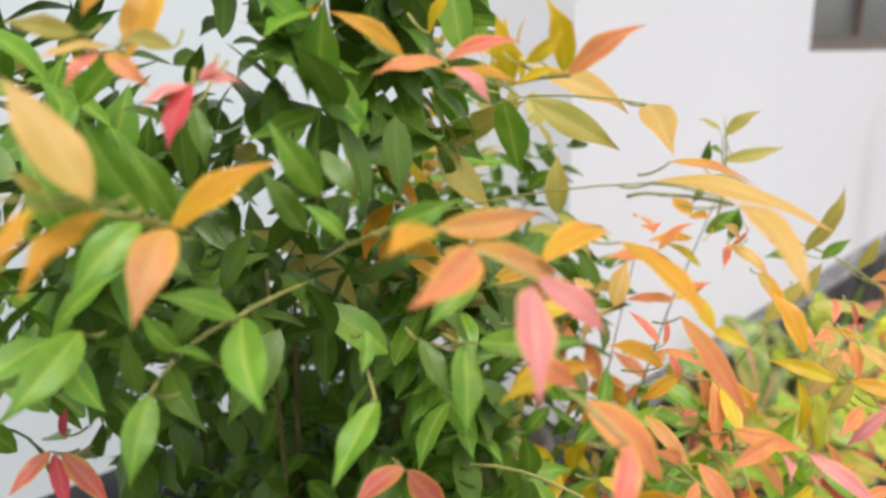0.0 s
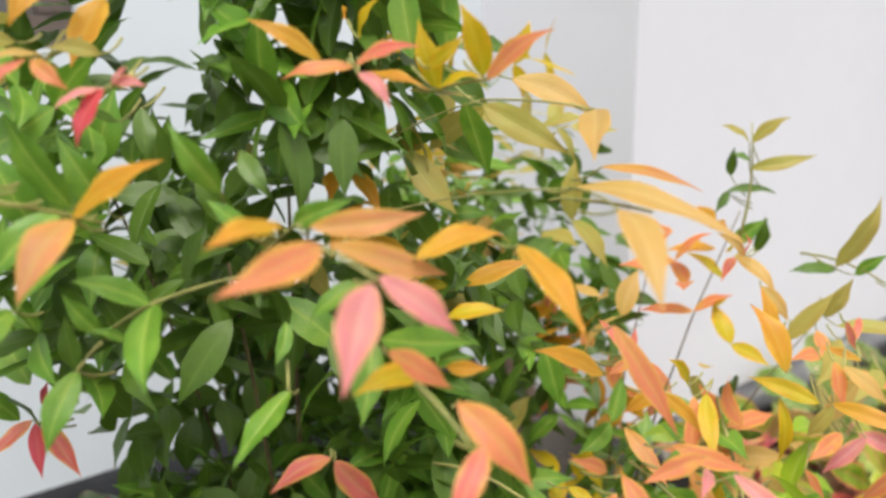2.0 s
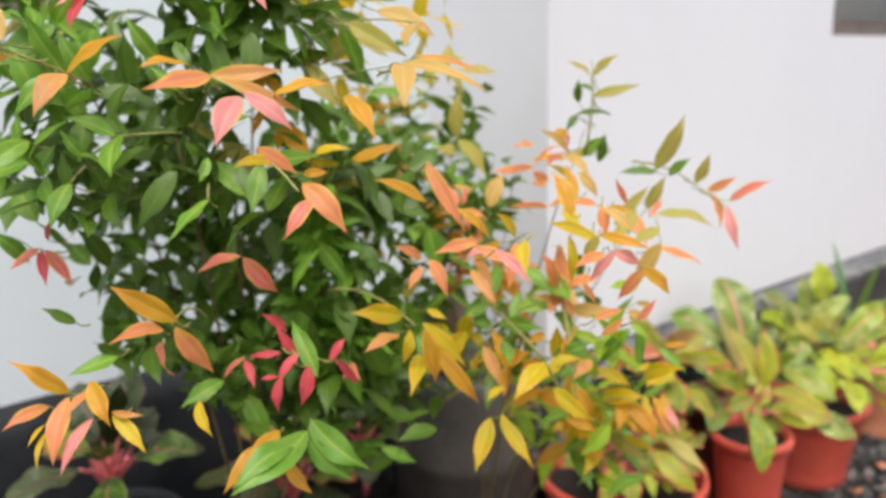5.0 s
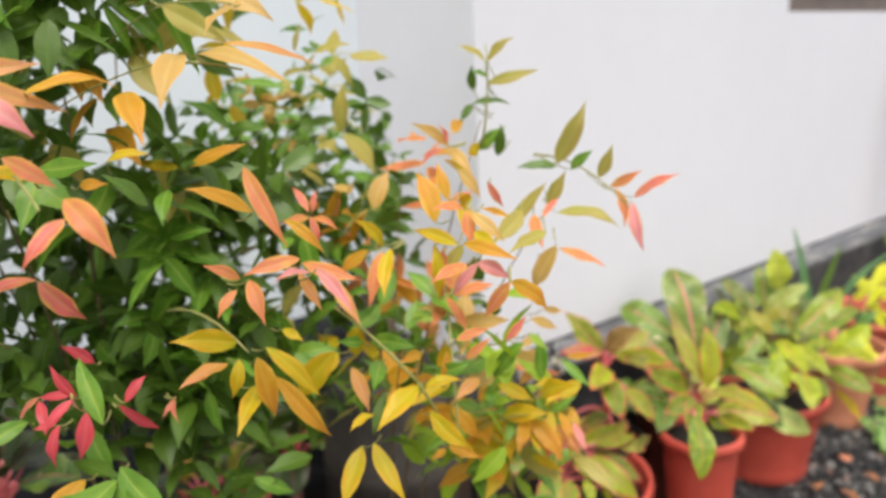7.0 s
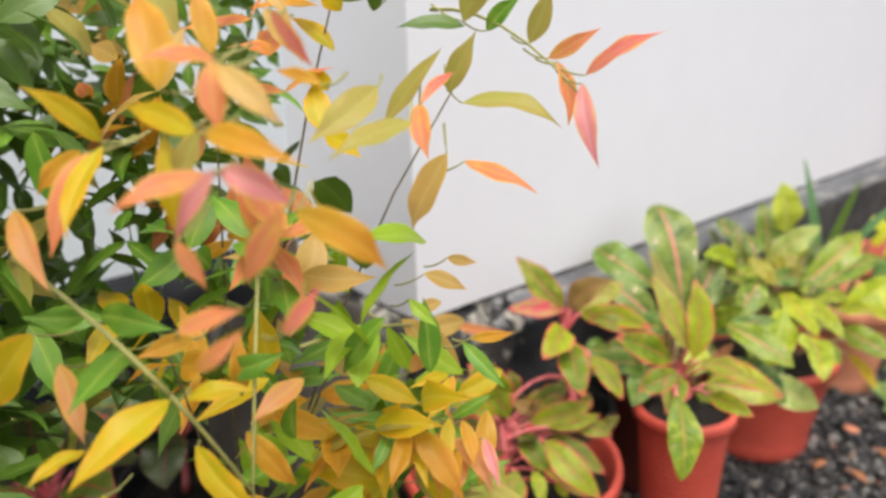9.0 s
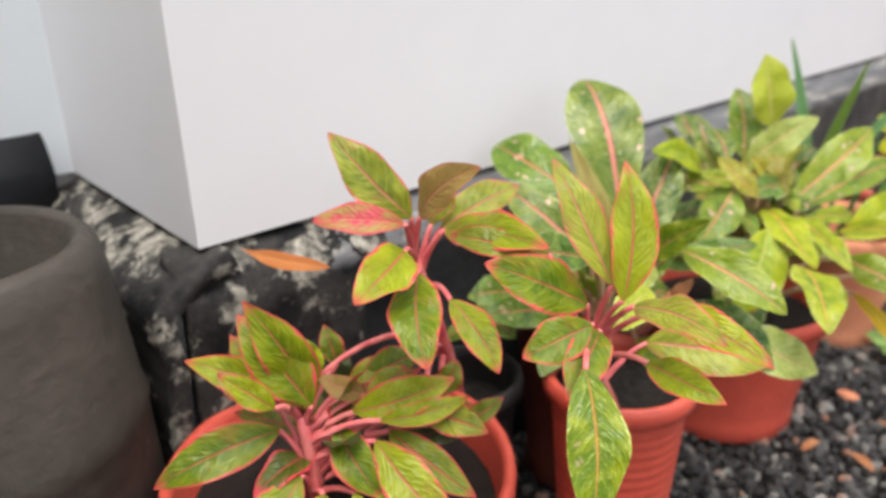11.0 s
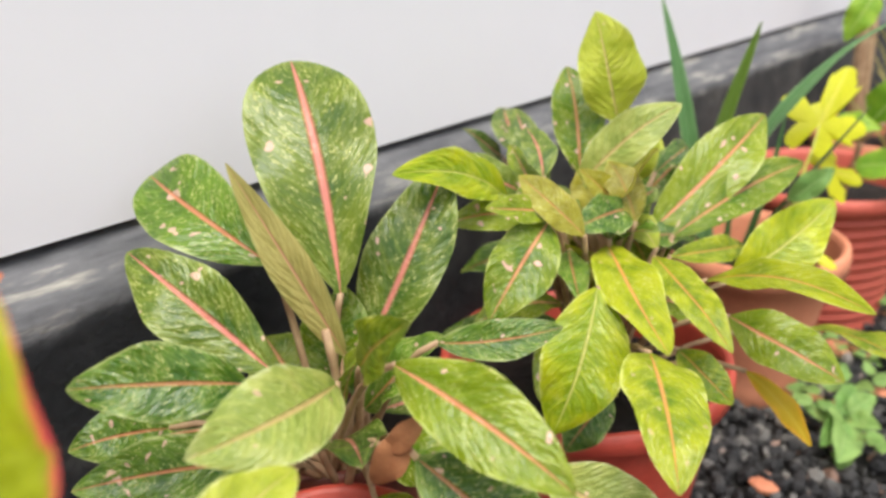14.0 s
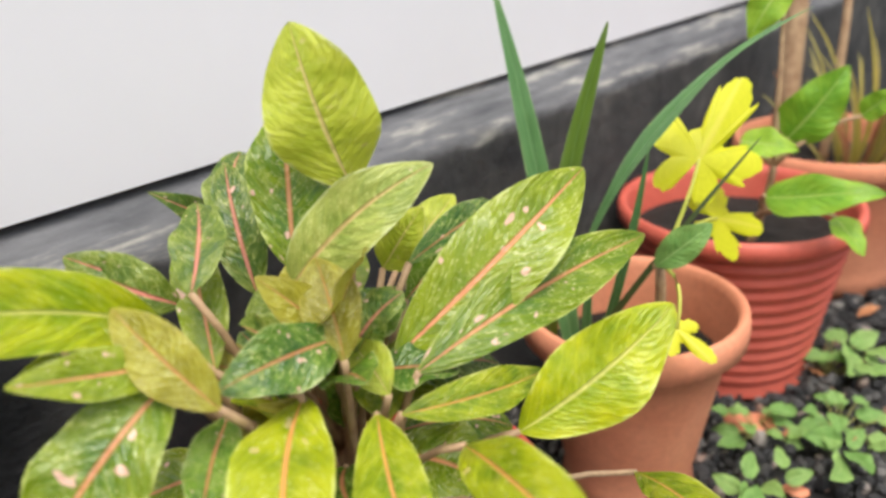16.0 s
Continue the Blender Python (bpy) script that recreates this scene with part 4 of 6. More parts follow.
shoot(shrub, "green", (0.527, 0.355, 0.721), (0.544, 0.279, 0.699), 0.024)
shoot(shrub, "green", (0.525, 0.359, 0.729), (0.571, 0.385, 0.695), 0.021)
shoot(shrub, "green", (0.529, 0.354, 0.717), (0.565, 0.372, 0.688), 0.017)
shoot(shrub, "orange", (0.498, 0.328, 0.707), (0.507, 0.288, 0.681), 0.014)
shoot(shrub, "orange", (0.512, 0.342, 0.692), (0.538, 0.350, 0.672), 0.011)
shoot(shrub, "green", (0.451, 0.318, 0.751), (0.453, 0.279, 0.738), 0.014)
shoot(shrub, "deep", (0.441, 0.213, 0.824), (0.441, 0.191, 0.840), 0.009)
shoot(shrub, "green", (0.455, 0.236, 0.795), (0.458, 0.199, 0.790), 0.013)
shoot(shrub, "yellow", (0.474, 0.517, 0.777), (0.494, 0.526, 0.769), 0.008)
shoot(shrub, "green", (0.530, 0.342, 0.716), (0.543, 0.282, 0.703), 0.018)
shoot(shrub, "orange", (0.508, 0.339, 0.720), (0.519, 0.304, 0.696), 0.015)
shoot(shrub, "scarlet", (0.486, 0.362, 0.795), (0.483, 0.342, 0.813), 0.008)
shoot(shrub, "yellow", (0.521, 0.456, 0.794), (0.514, 0.407, 0.806), 0.017)
shoot(shrub, "yellow", (0.514, 0.482, 0.781), (0.534, 0.516, 0.734), 0.014)
shoot(shrub, "orange", (0.536, 0.478, 0.764), (0.556, 0.511, 0.709), 0.014)
shoot(shrub, "yellow", (0.531, 0.465, 0.760), (0.567, 0.429, 0.742), 0.014)
shoot(shrub, "peach", (0.533, 0.442, 0.785), (0.548, 0.398, 0.782), 0.015)
shoot(shrub, "orange", (0.548, 0.459, 0.789), (0.551, 0.467, 0.739), 0.016)
shoot(shrub, "yellow", (0.544, 0.447, 0.790), (0.545, 0.438, 0.762), 0.010)
shoot(shrub, "pink", (0.575, 0.300, 0.989), (0.600, 0.271, 0.960), 0.016)
shoot(shrub, "pink", (0.575, 0.303, 0.991), (0.589, 0.329, 0.965), 0.013)
shoot(shrub, "salmon", (0.558, 0.289, 1.002), (0.574, 0.239, 0.995), 0.014)
shoot(shrub, "peach", (0.549, 0.297, 1.000), (0.546, 0.358, 0.976), 0.012)
shoot(shrub, "orange", (0.555, 0.334, 0.989), (0.557, 0.385, 0.988), 0.014)
shoot(shrub, "peach", (0.527, 0.301, 1.003), (0.544, 0.348, 1.005), 0.012)
shoot(shrub, "orange", (0.548, 0.278, 1.010), (0.561, 0.243, 1.008), 0.011)
shoot(shrub, "orange", (0.558, 0.390, 0.986), (0.611, 0.379, 0.956), 0.016)
shoot(shrub, "tan", (0.600, 0.409, 1.006), (0.646, 0.378, 0.978), 0.016)
shoot(shrub, "tan", (0.546, 0.439, 1.006), (0.627, 0.466, 0.986), 0.016)
shoot(shrub, "peach", (0.544, 0.461, 1.014), (0.565, 0.521, 0.996), 0.007)
shoot(shrub, "olive", (0.458, 0.454, 1.044), (0.499, 0.487, 1.014), 0.017)
shoot(shrub, "tan", (0.513, 0.490, 1.041), (0.554, 0.444, 1.019), 0.017)
shoot(shrub, "tan", (0.433, 0.501, 1.057), (0.475, 0.536, 1.031), 0.019)
shoot(shrub, "salmon", (0.571, 0.342, 0.928), (0.601, 0.358, 0.894), 0.016)
shoot(shrub, "red", (0.597, 0.335, 0.921), (0.606, 0.308, 0.898), 0.011)
shoot(shrub, "salmon", (0.559, 0.316, 0.954), (0.572, 0.339, 0.935), 0.011)
shoot(shrub, "yellow", (0.564, 0.329, 0.941), (0.565, 0.294, 0.942), 0.011)
shoot(shrub, "red", (0.463, 0.338, 0.858), (0.465, 0.300, 0.851), 0.012)
shoot(shrub, "red", (0.466, 0.339, 0.857), (0.469, 0.366, 0.823), 0.015)
shoot(shrub, "orange", (0.491, 0.272, 0.824), (0.467, 0.233, 0.854), 0.017)
shoot(shrub, "salmon", (0.492, 0.270, 0.820), (0.500, 0.293, 0.780), 0.016)
shoot(shrub, "salmon", (0.489, 0.262, 0.819), (0.515, 0.216, 0.825), 0.011)
shoot(shrub, "red", (0.623, 0.221, 0.855), (0.590, 0.236, 0.821), 0.010)
shoot(shrub, "salmon", (0.608, 0.470, 0.873), (0.598, 0.433, 0.867), 0.010, twist=-9)
shoot(shrub, "salmon", (0.577, 0.488, 0.861), (0.608, 0.517, 0.848), 0.011, twist=-3)
shoot(shrub, "pink", (0.606, 0.478, 0.862), (0.625, 0.441, 0.866), 0.007, twist=3)
shoot(shrub, "pink", (0.622, 0.474, 0.868), (0.660, 0.476, 0.847), 0.009, twist=9)
shoot(shrub, "peach", (0.597, 0.474, 0.860), (0.610, 0.482, 0.834), 0.008, twist=15)
shoot(shrub, "salmon", (0.568, 0.444, 0.857), (0.562, 0.421, 0.870), 0.008, twist=-10)
shoot(shrub, "salmon", (0.582, 0.435, 0.854), (0.584, 0.419, 0.838), 0.007, twist=-4)
shoot(shrub, "salmon", (0.576, 0.447, 0.857), (0.599, 0.445, 0.830), 0.011, twist=2)
shoot(shrub, "salmon", (0.555, 0.461, 0.931), (0.592, 0.471, 0.877), 0.012, twist=8)
shoot(shrub, "orange", (0.542, 0.470, 0.896), (0.530, 0.426, 0.918), 0.013, twist=14)
shoot(shrub, "orange", (0.406, 0.479, 0.917), (0.434, 0.521, 0.934), 0.014, twist=-11)
shoot(shrub, "yellow", (0.399, 0.473, 0.916), (0.365, 0.445, 0.923), 0.010, twist=-5)
shoot(shrub, "orange", (0.568, 0.482, 0.892), (0.585, 0.502, 0.866), 0.008, twist=1)
shoot(shrub, "red", (0.505, 0.535, 0.881), (0.480, 0.535, 0.899), 0.007, twist=7)
shoot(shrub, "red", (0.508, 0.537, 0.881), (0.505, 0.544, 0.898), 0.005, twist=13)
shoot(shrub, "salmon", (0.510, 0.532, 0.878), (0.514, 0.505, 0.877), 0.007, twist=-12)
shoot(shrub, "red", (0.514, 0.531, 0.879), (0.521, 0.534, 0.858), 0.006, twist=-6)
shoot(shrub, "salmon", (0.505, 0.538, 0.876), (0.533, 0.546, 0.867), 0.006, twist=0)
shoot(shrub, "scarlet", (0.563, 0.332, 0.803), (0.554, 0.322, 0.826), 0.007, twist=-8)
shoot(shrub, "scarlet", (0.523, 0.339, 0.791), (0.505, 0.320, 0.788), 0.006, twist=-2)
shoot(shrub, "scarlet", (0.577, 0.327, 0.809), (0.576, 0.310, 0.791), 0.007, twist=4)
shoot(shrub, "scarlet", (0.562, 0.320, 0.789), (0.565, 0.314, 0.763), 0.008, twist=10)
shoot(shrub, "scarlet", (0.579, 0.333, 0.799), (0.579, 0.325, 0.770), 0.010, twist=-15)
shoot(shrub, "pink", (0.570, 0.329, 0.808), (0.552, 0.340, 0.788), 0.004, twist=-9)
shoot(shrub, "green", (0.574, 0.342, 0.786), (0.538, 0.342, 0.821), 0.013, twist=-3)
shoot(shrub, "scarlet", (0.562, 0.360, 0.791), (0.559, 0.377, 0.804), 0.007, twist=3)
shoot(shrub, "scarlet", (0.591, 0.349, 0.803), (0.575, 0.376, 0.772), 0.006, twist=9)
shoot(shrub, "red", (0.489, 0.323, 0.782), (0.469, 0.311, 0.759), 0.006, twist=15)
shoot(shrub, "scarlet", (0.491, 0.322, 0.780), (0.513, 0.319, 0.763), 0.007, twist=-10)
shoot(shrub, "scarlet", (0.558, 0.318, 0.788), (0.555, 0.306, 0.788), 0.004, twist=-4)
shoot(shrub, "red", (0.511, 0.408, 0.762), (0.520, 0.393, 0.752), 0.004, twist=2)
shoot(shrub, "red", (0.521, 0.404, 0.765), (0.546, 0.397, 0.757), 0.004, twist=8)
shoot(shrub, "orange", (0.500, 0.191, 0.793), (0.497, 0.158, 0.824), 0.012, twist=14)
shoot(shrub, "salmon", (0.500, 0.178, 0.787), (0.510, 0.147, 0.782), 0.009, twist=-11)
shoot(shrub, "salmon", (0.501, 0.190, 0.790), (0.525, 0.171, 0.755), 0.014, twist=-5)
shoot(shrub, "orange", (0.502, 0.205, 0.798), (0.526, 0.209, 0.771), 0.013, twist=1)
shoot(shrub, "pink", (0.510, 0.202, 0.774), (0.529, 0.174, 0.748), 0.010, twist=7)
shoot(shrub, "peach", (0.512, 0.214, 0.776), (0.531, 0.231, 0.775), 0.005, twist=13)
shoot(shrub, "yellow", (0.513, 0.214, 0.774), (0.540, 0.226, 0.751), 0.010, twist=-12)
shoot(shrub, "yellow", (0.503, 0.173, 0.776), (0.517, 0.159, 0.769), 0.003, twist=-6)
shoot(shrub, "yellow", (0.505, 0.173, 0.771), (0.523, 0.162, 0.754), 0.004, twist=0)
shoot(shrub, "salmon", (0.503, 0.203, 0.792), (0.516, 0.184, 0.783), 0.007, twist=6)
shoot(shrub, "yellow", (0.530, 0.269, 0.774), (0.553, 0.269, 0.754), 0.009, twist=12)
twig(shrub, (0.40, 0.38, 0.97), (0.546, 0.436, 1.006), (0, 0, 0.006), 0.0007, 0.0005)
twig(shrub, (0.546, 0.436, 1.006), (0.600, 0.408, 1.006), (0, 0, 0.002), 0.0008, 0.0006)
twig(shrub, (0.36, 0.42, 1.00), (0.452, 0.458, 1.046), (0, 0, 0.006), 0.0007, 0.0005)
twig(shrub, (0.452, 0.458, 1.046), (0.513, 0.490, 1.041), (0, 0, 0.002), 0.0008, 0.0006)
twig(shrub, (0.42, 0.44, 0.80), (0.535, 0.458, 0.790), (0, 0, 0.012), 0.0012, 0.0008)
twig(shrub, (0.42, 0.32, 0.80), (0.490, 0.268, 0.822), (0, 0, 0.010), 0.0012, 0.0008)
twig(shrub, (0.477, 0.162, 1.029), (0.468, 0.195, 1.019), (0, 0, 0.001), 0.0010, 0.0008)
twig(shrub, (0.468, 0.195, 1.019), (0.444, 0.242, 1.000), (0, 0, 0.001), 0.0010, 0.0008)
twig(shrub, (0.429, 0.239, 0.944), (0.447, 0.258, 0.960), (0, 0, 0.001), 0.0010, 0.0008)
twig(shrub, (0.447, 0.258, 0.960), (0.422, 0.314, 0.958), (0, 0, 0.001), 0.0010, 0.0008)
twig(shrub, (0.421, 0.239, 0.938), (0.421, 0.225, 0.925), (0, 0, 0.001), 0.0010, 0.0008)
twig(shrub, (0.462, 0.317, 0.920), (0.476, 0.310, 0.910), (0, 0, 0.001), 0.0010, 0.0008)
twig(shrub, (0.485, 0.401, 1.055), (0.514, 0.411, 1.059), (0, 0, 0.001), 0.0010, 0.0008)
twig(shrub, (0.537, 0.430, 0.999), (0.554, 0.430, 1.002), (0, 0, 0.001), 0.0010, 0.0008)
twig(shrub, (0.554, 0.430, 1.002), (0.581, 0.456, 0.996), (0, 0, 0.001), 0.0010, 0.0008)
twig(shrub, (0.557, 0.289, 1.001), (0.578, 0.300, 0.991), (0, 0, 0.001), 0.0010, 0.0008)
twig(shrub, (0.575, 0.318, 0.945), (0.604, 0.322, 0.928), (0, 0, 0.001), 0.0010, 0.0008)
twig(shrub, (0.407, 0.330, 0.961), (0.480, 0.318, 0.994), (0, 0, 0.001), 0.0010, 0.0008)
twig(shrub, (0.480, 0.318, 0.994), (0.546, 0.287, 1.007), (0, 0, 0.001), 0.0010, 0.0008)
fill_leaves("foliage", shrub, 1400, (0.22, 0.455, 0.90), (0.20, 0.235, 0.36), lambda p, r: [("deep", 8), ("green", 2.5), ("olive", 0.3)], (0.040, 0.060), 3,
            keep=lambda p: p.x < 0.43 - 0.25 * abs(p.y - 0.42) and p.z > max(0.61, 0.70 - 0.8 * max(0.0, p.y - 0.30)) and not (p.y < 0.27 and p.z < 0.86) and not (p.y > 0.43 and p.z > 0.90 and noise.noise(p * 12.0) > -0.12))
fill_leaves("side_foliage", shrub, 250, (0.24, 0.62, 0.70), (0.18, 0.18, 0.22), lambda p, r: [("deep", 6), ("green", 4), ("olive", 0.5)], (0.040, 0.058), 14,
            keep=lambda p: p.x < 0.44 and p.z > 0.60)
fill_leaves("inner_foliage", shrub, 170, (0.22, 0.67, 0.87), (0.15, 0.13, 0.10), lambda p, r: [("deep", 6), ("green", 4), ("olive", 1), ("tan", 0.4)], (0.034, 0.050), 17)
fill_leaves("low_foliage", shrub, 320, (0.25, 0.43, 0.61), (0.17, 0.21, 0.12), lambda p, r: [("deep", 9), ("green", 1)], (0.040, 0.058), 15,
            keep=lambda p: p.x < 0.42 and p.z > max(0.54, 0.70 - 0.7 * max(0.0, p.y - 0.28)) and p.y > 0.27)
fill_leaves("top_foliage", shrub, 170, (0.31, 0.40, 1.06), (0.13, 0.11, 0.10), lambda p, r: [("deep", 6), ("green", 3), ("olive", 0.8)], (0.044, 0.062), 16,
            keep=lambda p: p.z > 0.97 and 0.345 + 0.5 * (0.3 - p.x) < p.y < 0.50 and p.x < 0.43)
fill_leaves("young_foliage", shrub, 70, (0.26, 0.48, 1.12), (0.22, 0.26, 0.16), lambda p, r: [("orange", 3), ("yellow", 3), ("salmon", 2), ("olive", 2)], (0.038, 0.052), 13,
            keep=lambda p: p.x < 0.42)

# The yellow and orange shrub beside it.
orange_shrub = thing("orange_leaved_shrub", (0.30, 0.72, 0), "loose shrub with yellow, orange and salmon young leaves", "shrub")
pot(orange_shrub, 0.13, 0.10, 0.24, PLASTIC_RED, label="red plastic pot")
STEM[orange_shrub.name] = (Vector((0.34, 0.74, 0.2)), Vector((0.44, 0.83, 0.92)), BARK, 0)
limbs(orange_shrub, (0.30, 0.72, 0.2), [(0.42, 0.80, 0.93), (0.50, 0.84, 0.86), (0.50, 0.62, 0.73), (0.38, 0.72, 0.88), (0.48, 0.88, 0.62), (0.46, 0.78, 0.70)], 0.0022, BARK)
shoot(orange_shrub, "olive", (0.418, 0.811, 0.992), (0.404, 0.782, 1.009), 0.012)
shoot(orange_shrub, "olive", (0.419, 0.813, 0.992), (0.446, 0.829, 1.015), 0.013)
shoot(orange_shrub, "olive", (0.419, 0.812, 0.968), (0.464, 0.847, 0.981), 0.013)
shoot(orange_shrub, "deep", (0.406, 0.803, 0.961), (0.412, 0.797, 0.989), 0.010)
shoot(orange_shrub, "deep", (0.405, 0.799, 0.946), (0.441, 0.826, 0.945), 0.013)
shoot(orange_shrub, "deep", (0.406, 0.801, 0.946), (0.404, 0.783, 0.927), 0.009)
shoot(orange_shrub, "green", (0.411, 0.802, 0.897), (0.437, 0.822, 0.922), 0.014)
shoot(orange_shrub, "green", (0.416, 0.815, 0.976), (0.410, 0.795, 0.982), 0.007)
shoot(orange_shrub, "olive", (0.493, 0.841, 0.883), (0.517, 0.860, 0.949), 0.021)
shoot(orange_shrub, "green", (0.507, 0.848, 0.877), (0.529, 0.858, 0.898), 0.011)
shoot(orange_shrub, "olive", (0.537, 0.857, 0.870), (0.550, 0.862, 0.905), 0.013)
shoot(orange_shrub, "salmon", (0.548, 0.862, 0.861), (0.577, 0.877, 0.879), 0.010)
shoot(orange_shrub, "red", (0.575, 0.866, 0.852), (0.614, 0.889, 0.877), 0.014)
shoot(orange_shrub, "salmon", (0.555, 0.863, 0.859), (0.572, 0.855, 0.822), 0.012)
shoot(orange_shrub, "pink", (0.574, 0.864, 0.847), (0.597, 0.855, 0.800), 0.012)
shoot(orange_shrub, "olive", (0.505, 0.828, 0.833), (0.563, 0.861, 0.818), 0.017)
shoot(orange_shrub, "salmon", (0.516, 0.820, 0.798), (0.561, 0.841, 0.781), 0.013)
shoot(orange_shrub, "deep", (0.493, 0.841, 0.880), (0.468, 0.804, 0.880), 0.012)
shoot(orange_shrub, "olive", (0.496, 0.824, 0.840), (0.512, 0.835, 0.878), 0.014)
shoot(orange_shrub, "deep", (0.430, 0.814, 0.890), (0.437, 0.814, 0.926), 0.012)
shoot(orange_shrub, "olive", (0.482, 0.783, 0.824), (0.509, 0.810, 0.870), 0.016)
shoot(orange_shrub, "yellow", (0.509, 0.566, 0.661), (0.527, 0.530, 0.620), 0.018)
shoot(orange_shrub, "yellow", (0.516, 0.574, 0.664), (0.560, 0.577, 0.621), 0.015)
shoot(orange_shrub, "green", (0.524, 0.641, 0.714), (0.550, 0.667, 0.727), 0.013)
shoot(orange_shrub, "yellow", (0.544, 0.614, 0.716), (0.563, 0.642, 0.719), 0.011)
shoot(orange_shrub, "orange", (0.525, 0.627, 0.738), (0.527, 0.597, 0.737), 0.010)
shoot(orange_shrub, "orange", (0.534, 0.647, 0.704), (0.530, 0.651, 0.736), 0.011)
shoot(orange_shrub, "yellow", (0.552, 0.612, 0.694), (0.590, 0.631, 0.666), 0.016)
shoot(orange_shrub, "green", (0.489, 0.587, 0.750), (0.490, 0.558, 0.759), 0.010)
shoot(orange_shrub, "green", (0.504, 0.783, 0.605), (0.468, 0.732, 0.627), 0.015)
shoot(orange_shrub, "deep", (0.450, 0.748, 0.756), (0.465, 0.765, 0.755), 0.006)
shoot(orange_shrub, "deep", (0.451, 0.746, 0.740), (0.465, 0.763, 0.740), 0.007)
shoot(orange_shrub, "yellow", (0.546, 0.605, 0.720), (0.557, 0.552, 0.698), 0.020)
shoot(orange_shrub, "yellow", (0.477, 0.564, 0.744), (0.435, 0.545, 0.690), 0.024)
shoot(orange_shrub, "peach", (0.495, 0.570, 0.732), (0.519, 0.570, 0.696), 0.013)
shoot(orange_shrub, "yellow", (0.528, 0.568, 0.699), (0.535, 0.539, 0.694), 0.010)
shoot(orange_shrub, "orange", (0.544, 0.634, 0.647), (0.548, 0.613, 0.645), 0.007)
shoot(orange_shrub, "orange", (0.552, 0.631, 0.654), (0.581, 0.645, 0.647), 0.011)
shoot(orange_shrub, "orange", (0.549, 0.640, 0.689), (0.561, 0.660, 0.653), 0.013)
shoot(orange_shrub, "peach", (0.541, 0.679, 0.703), (0.549, 0.642, 0.692), 0.013)
shoot(orange_shrub, "green", (0.492, 0.594, 0.750), (0.534, 0.617, 0.749), 0.016)
shoot(orange_shrub, "green", (0.488, 0.606, 0.726), (0.542, 0.561, 0.727), 0.015)
shoot(orange_shrub, "green", (0.451, 0.773, 0.674), (0.465, 0.709, 0.671), 0.021)
shoot(orange_shrub, "green", (0.554, 0.726, 0.729), (0.522, 0.716, 0.685), 0.016)
shoot(orange_shrub, "tan", (0.465, 0.801, 0.676), (0.471, 0.854, 0.614), 0.022)
shoot(orange_shrub, "yellow", (0.557, 0.748, 0.669), (0.618, 0.737, 0.701), 0.017)
shoot(orange_shrub, "tan", (0.482, 0.810, 0.714), (0.496, 0.838, 0.698), 0.012)
shoot(orange_shrub, "tan", (0.476, 0.836, 0.718), (0.495, 0.849, 0.716), 0.008)
shoot(orange_shrub, "green", (0.405, 0.902, 0.557), (0.403, 0.850, 0.544), 0.018)
shoot(orange_shrub, "green", (0.468, 0.805, 0.619), (0.508, 0.822, 0.581), 0.017)
shoot(orange_shrub, "yellow", (0.491, 0.749, 0.658), (0.518, 0.777, 0.637), 0.015)
shoot(orange_shrub, "orange", (0.513, 0.767, 0.620), (0.533, 0.737, 0.597), 0.014)
shoot(orange_shrub, "orange", (0.515, 0.773, 0.619), (0.556, 0.780, 0.580), 0.019)
shoot(orange_shrub, "peach", (0.527, 0.795, 0.609), (0.563, 0.800, 0.579), 0.014)
shoot(orange_shrub, "salmon", (0.417, 0.870, 0.560), (0.444, 0.866, 0.535), 0.012)
shoot(orange_shrub, "tan", (0.389, 0.925, 0.612), (0.374, 0.867, 0.613), 0.020)
shoot(orange_shrub, "tan", (0.439, 0.858, 0.666), (0.441, 0.828, 0.661), 0.010)
shoot(orange_shrub, "yellow", (0.506, 0.605, 0.840), (0.510, 0.574, 0.869), 0.012, twist=6)
shoot(orange_shrub, "yellow", (0.524, 0.600, 0.841), (0.553, 0.572, 0.809), 0.013, twist=12)
shoot(orange_shrub, "salmon", (0.518, 0.595, 0.838), (0.533, 0.569, 0.797), 0.013, twist=-13)
shoot(orange_shrub, "orange", (0.490, 0.599, 0.834), (0.467, 0.581, 0.811), 0.011, twist=-7)
shoot(orange_shrub, "peach", (0.481, 0.567, 0.809), (0.520, 0.568, 0.778), 0.012, twist=-1)
shoot(orange_shrub, "orange", (0.573, 0.612, 0.869), (0.540, 0.619, 0.906), 0.017, twist=5)
shoot(orange_shrub, "orange", (0.547, 0.647, 0.879), (0.529, 0.651, 0.910), 0.011, twist=11)
shoot(orange_shrub, "red", (0.481, 0.700, 0.916), (0.498, 0.677, 0.940), 0.008, twist=-14)
shoot(orange_shrub, "tan", (0.488, 0.698, 0.917), (0.491, 0.652, 0.942), 0.012, twist=-8)
shoot(orange_shrub, "tan", (0.474, 0.706, 0.913), (0.512, 0.707, 0.886), 0.012, twist=-2)
shoot(orange_shrub, "red", (0.479, 0.699, 0.913), (0.491, 0.662, 0.902), 0.008, twist=4)
shoot(orange_shrub, "salmon", (0.583, 0.634, 0.878), (0.579, 0.603, 0.881), 0.010, twist=10)
shoot(orange_shrub, "yellow", (0.594, 0.617, 0.853), (0.551, 0.604, 0.861), 0.011, twist=-15)
shoot(orange_shrub, "salmon", (0.597, 0.625, 0.880), (0.607, 0.621, 0.853), 0.011, twist=-9)
shoot(orange_shrub, "tan", (0.603, 0.625, 0.879), (0.626, 0.638, 0.856), 0.011, twist=-3)
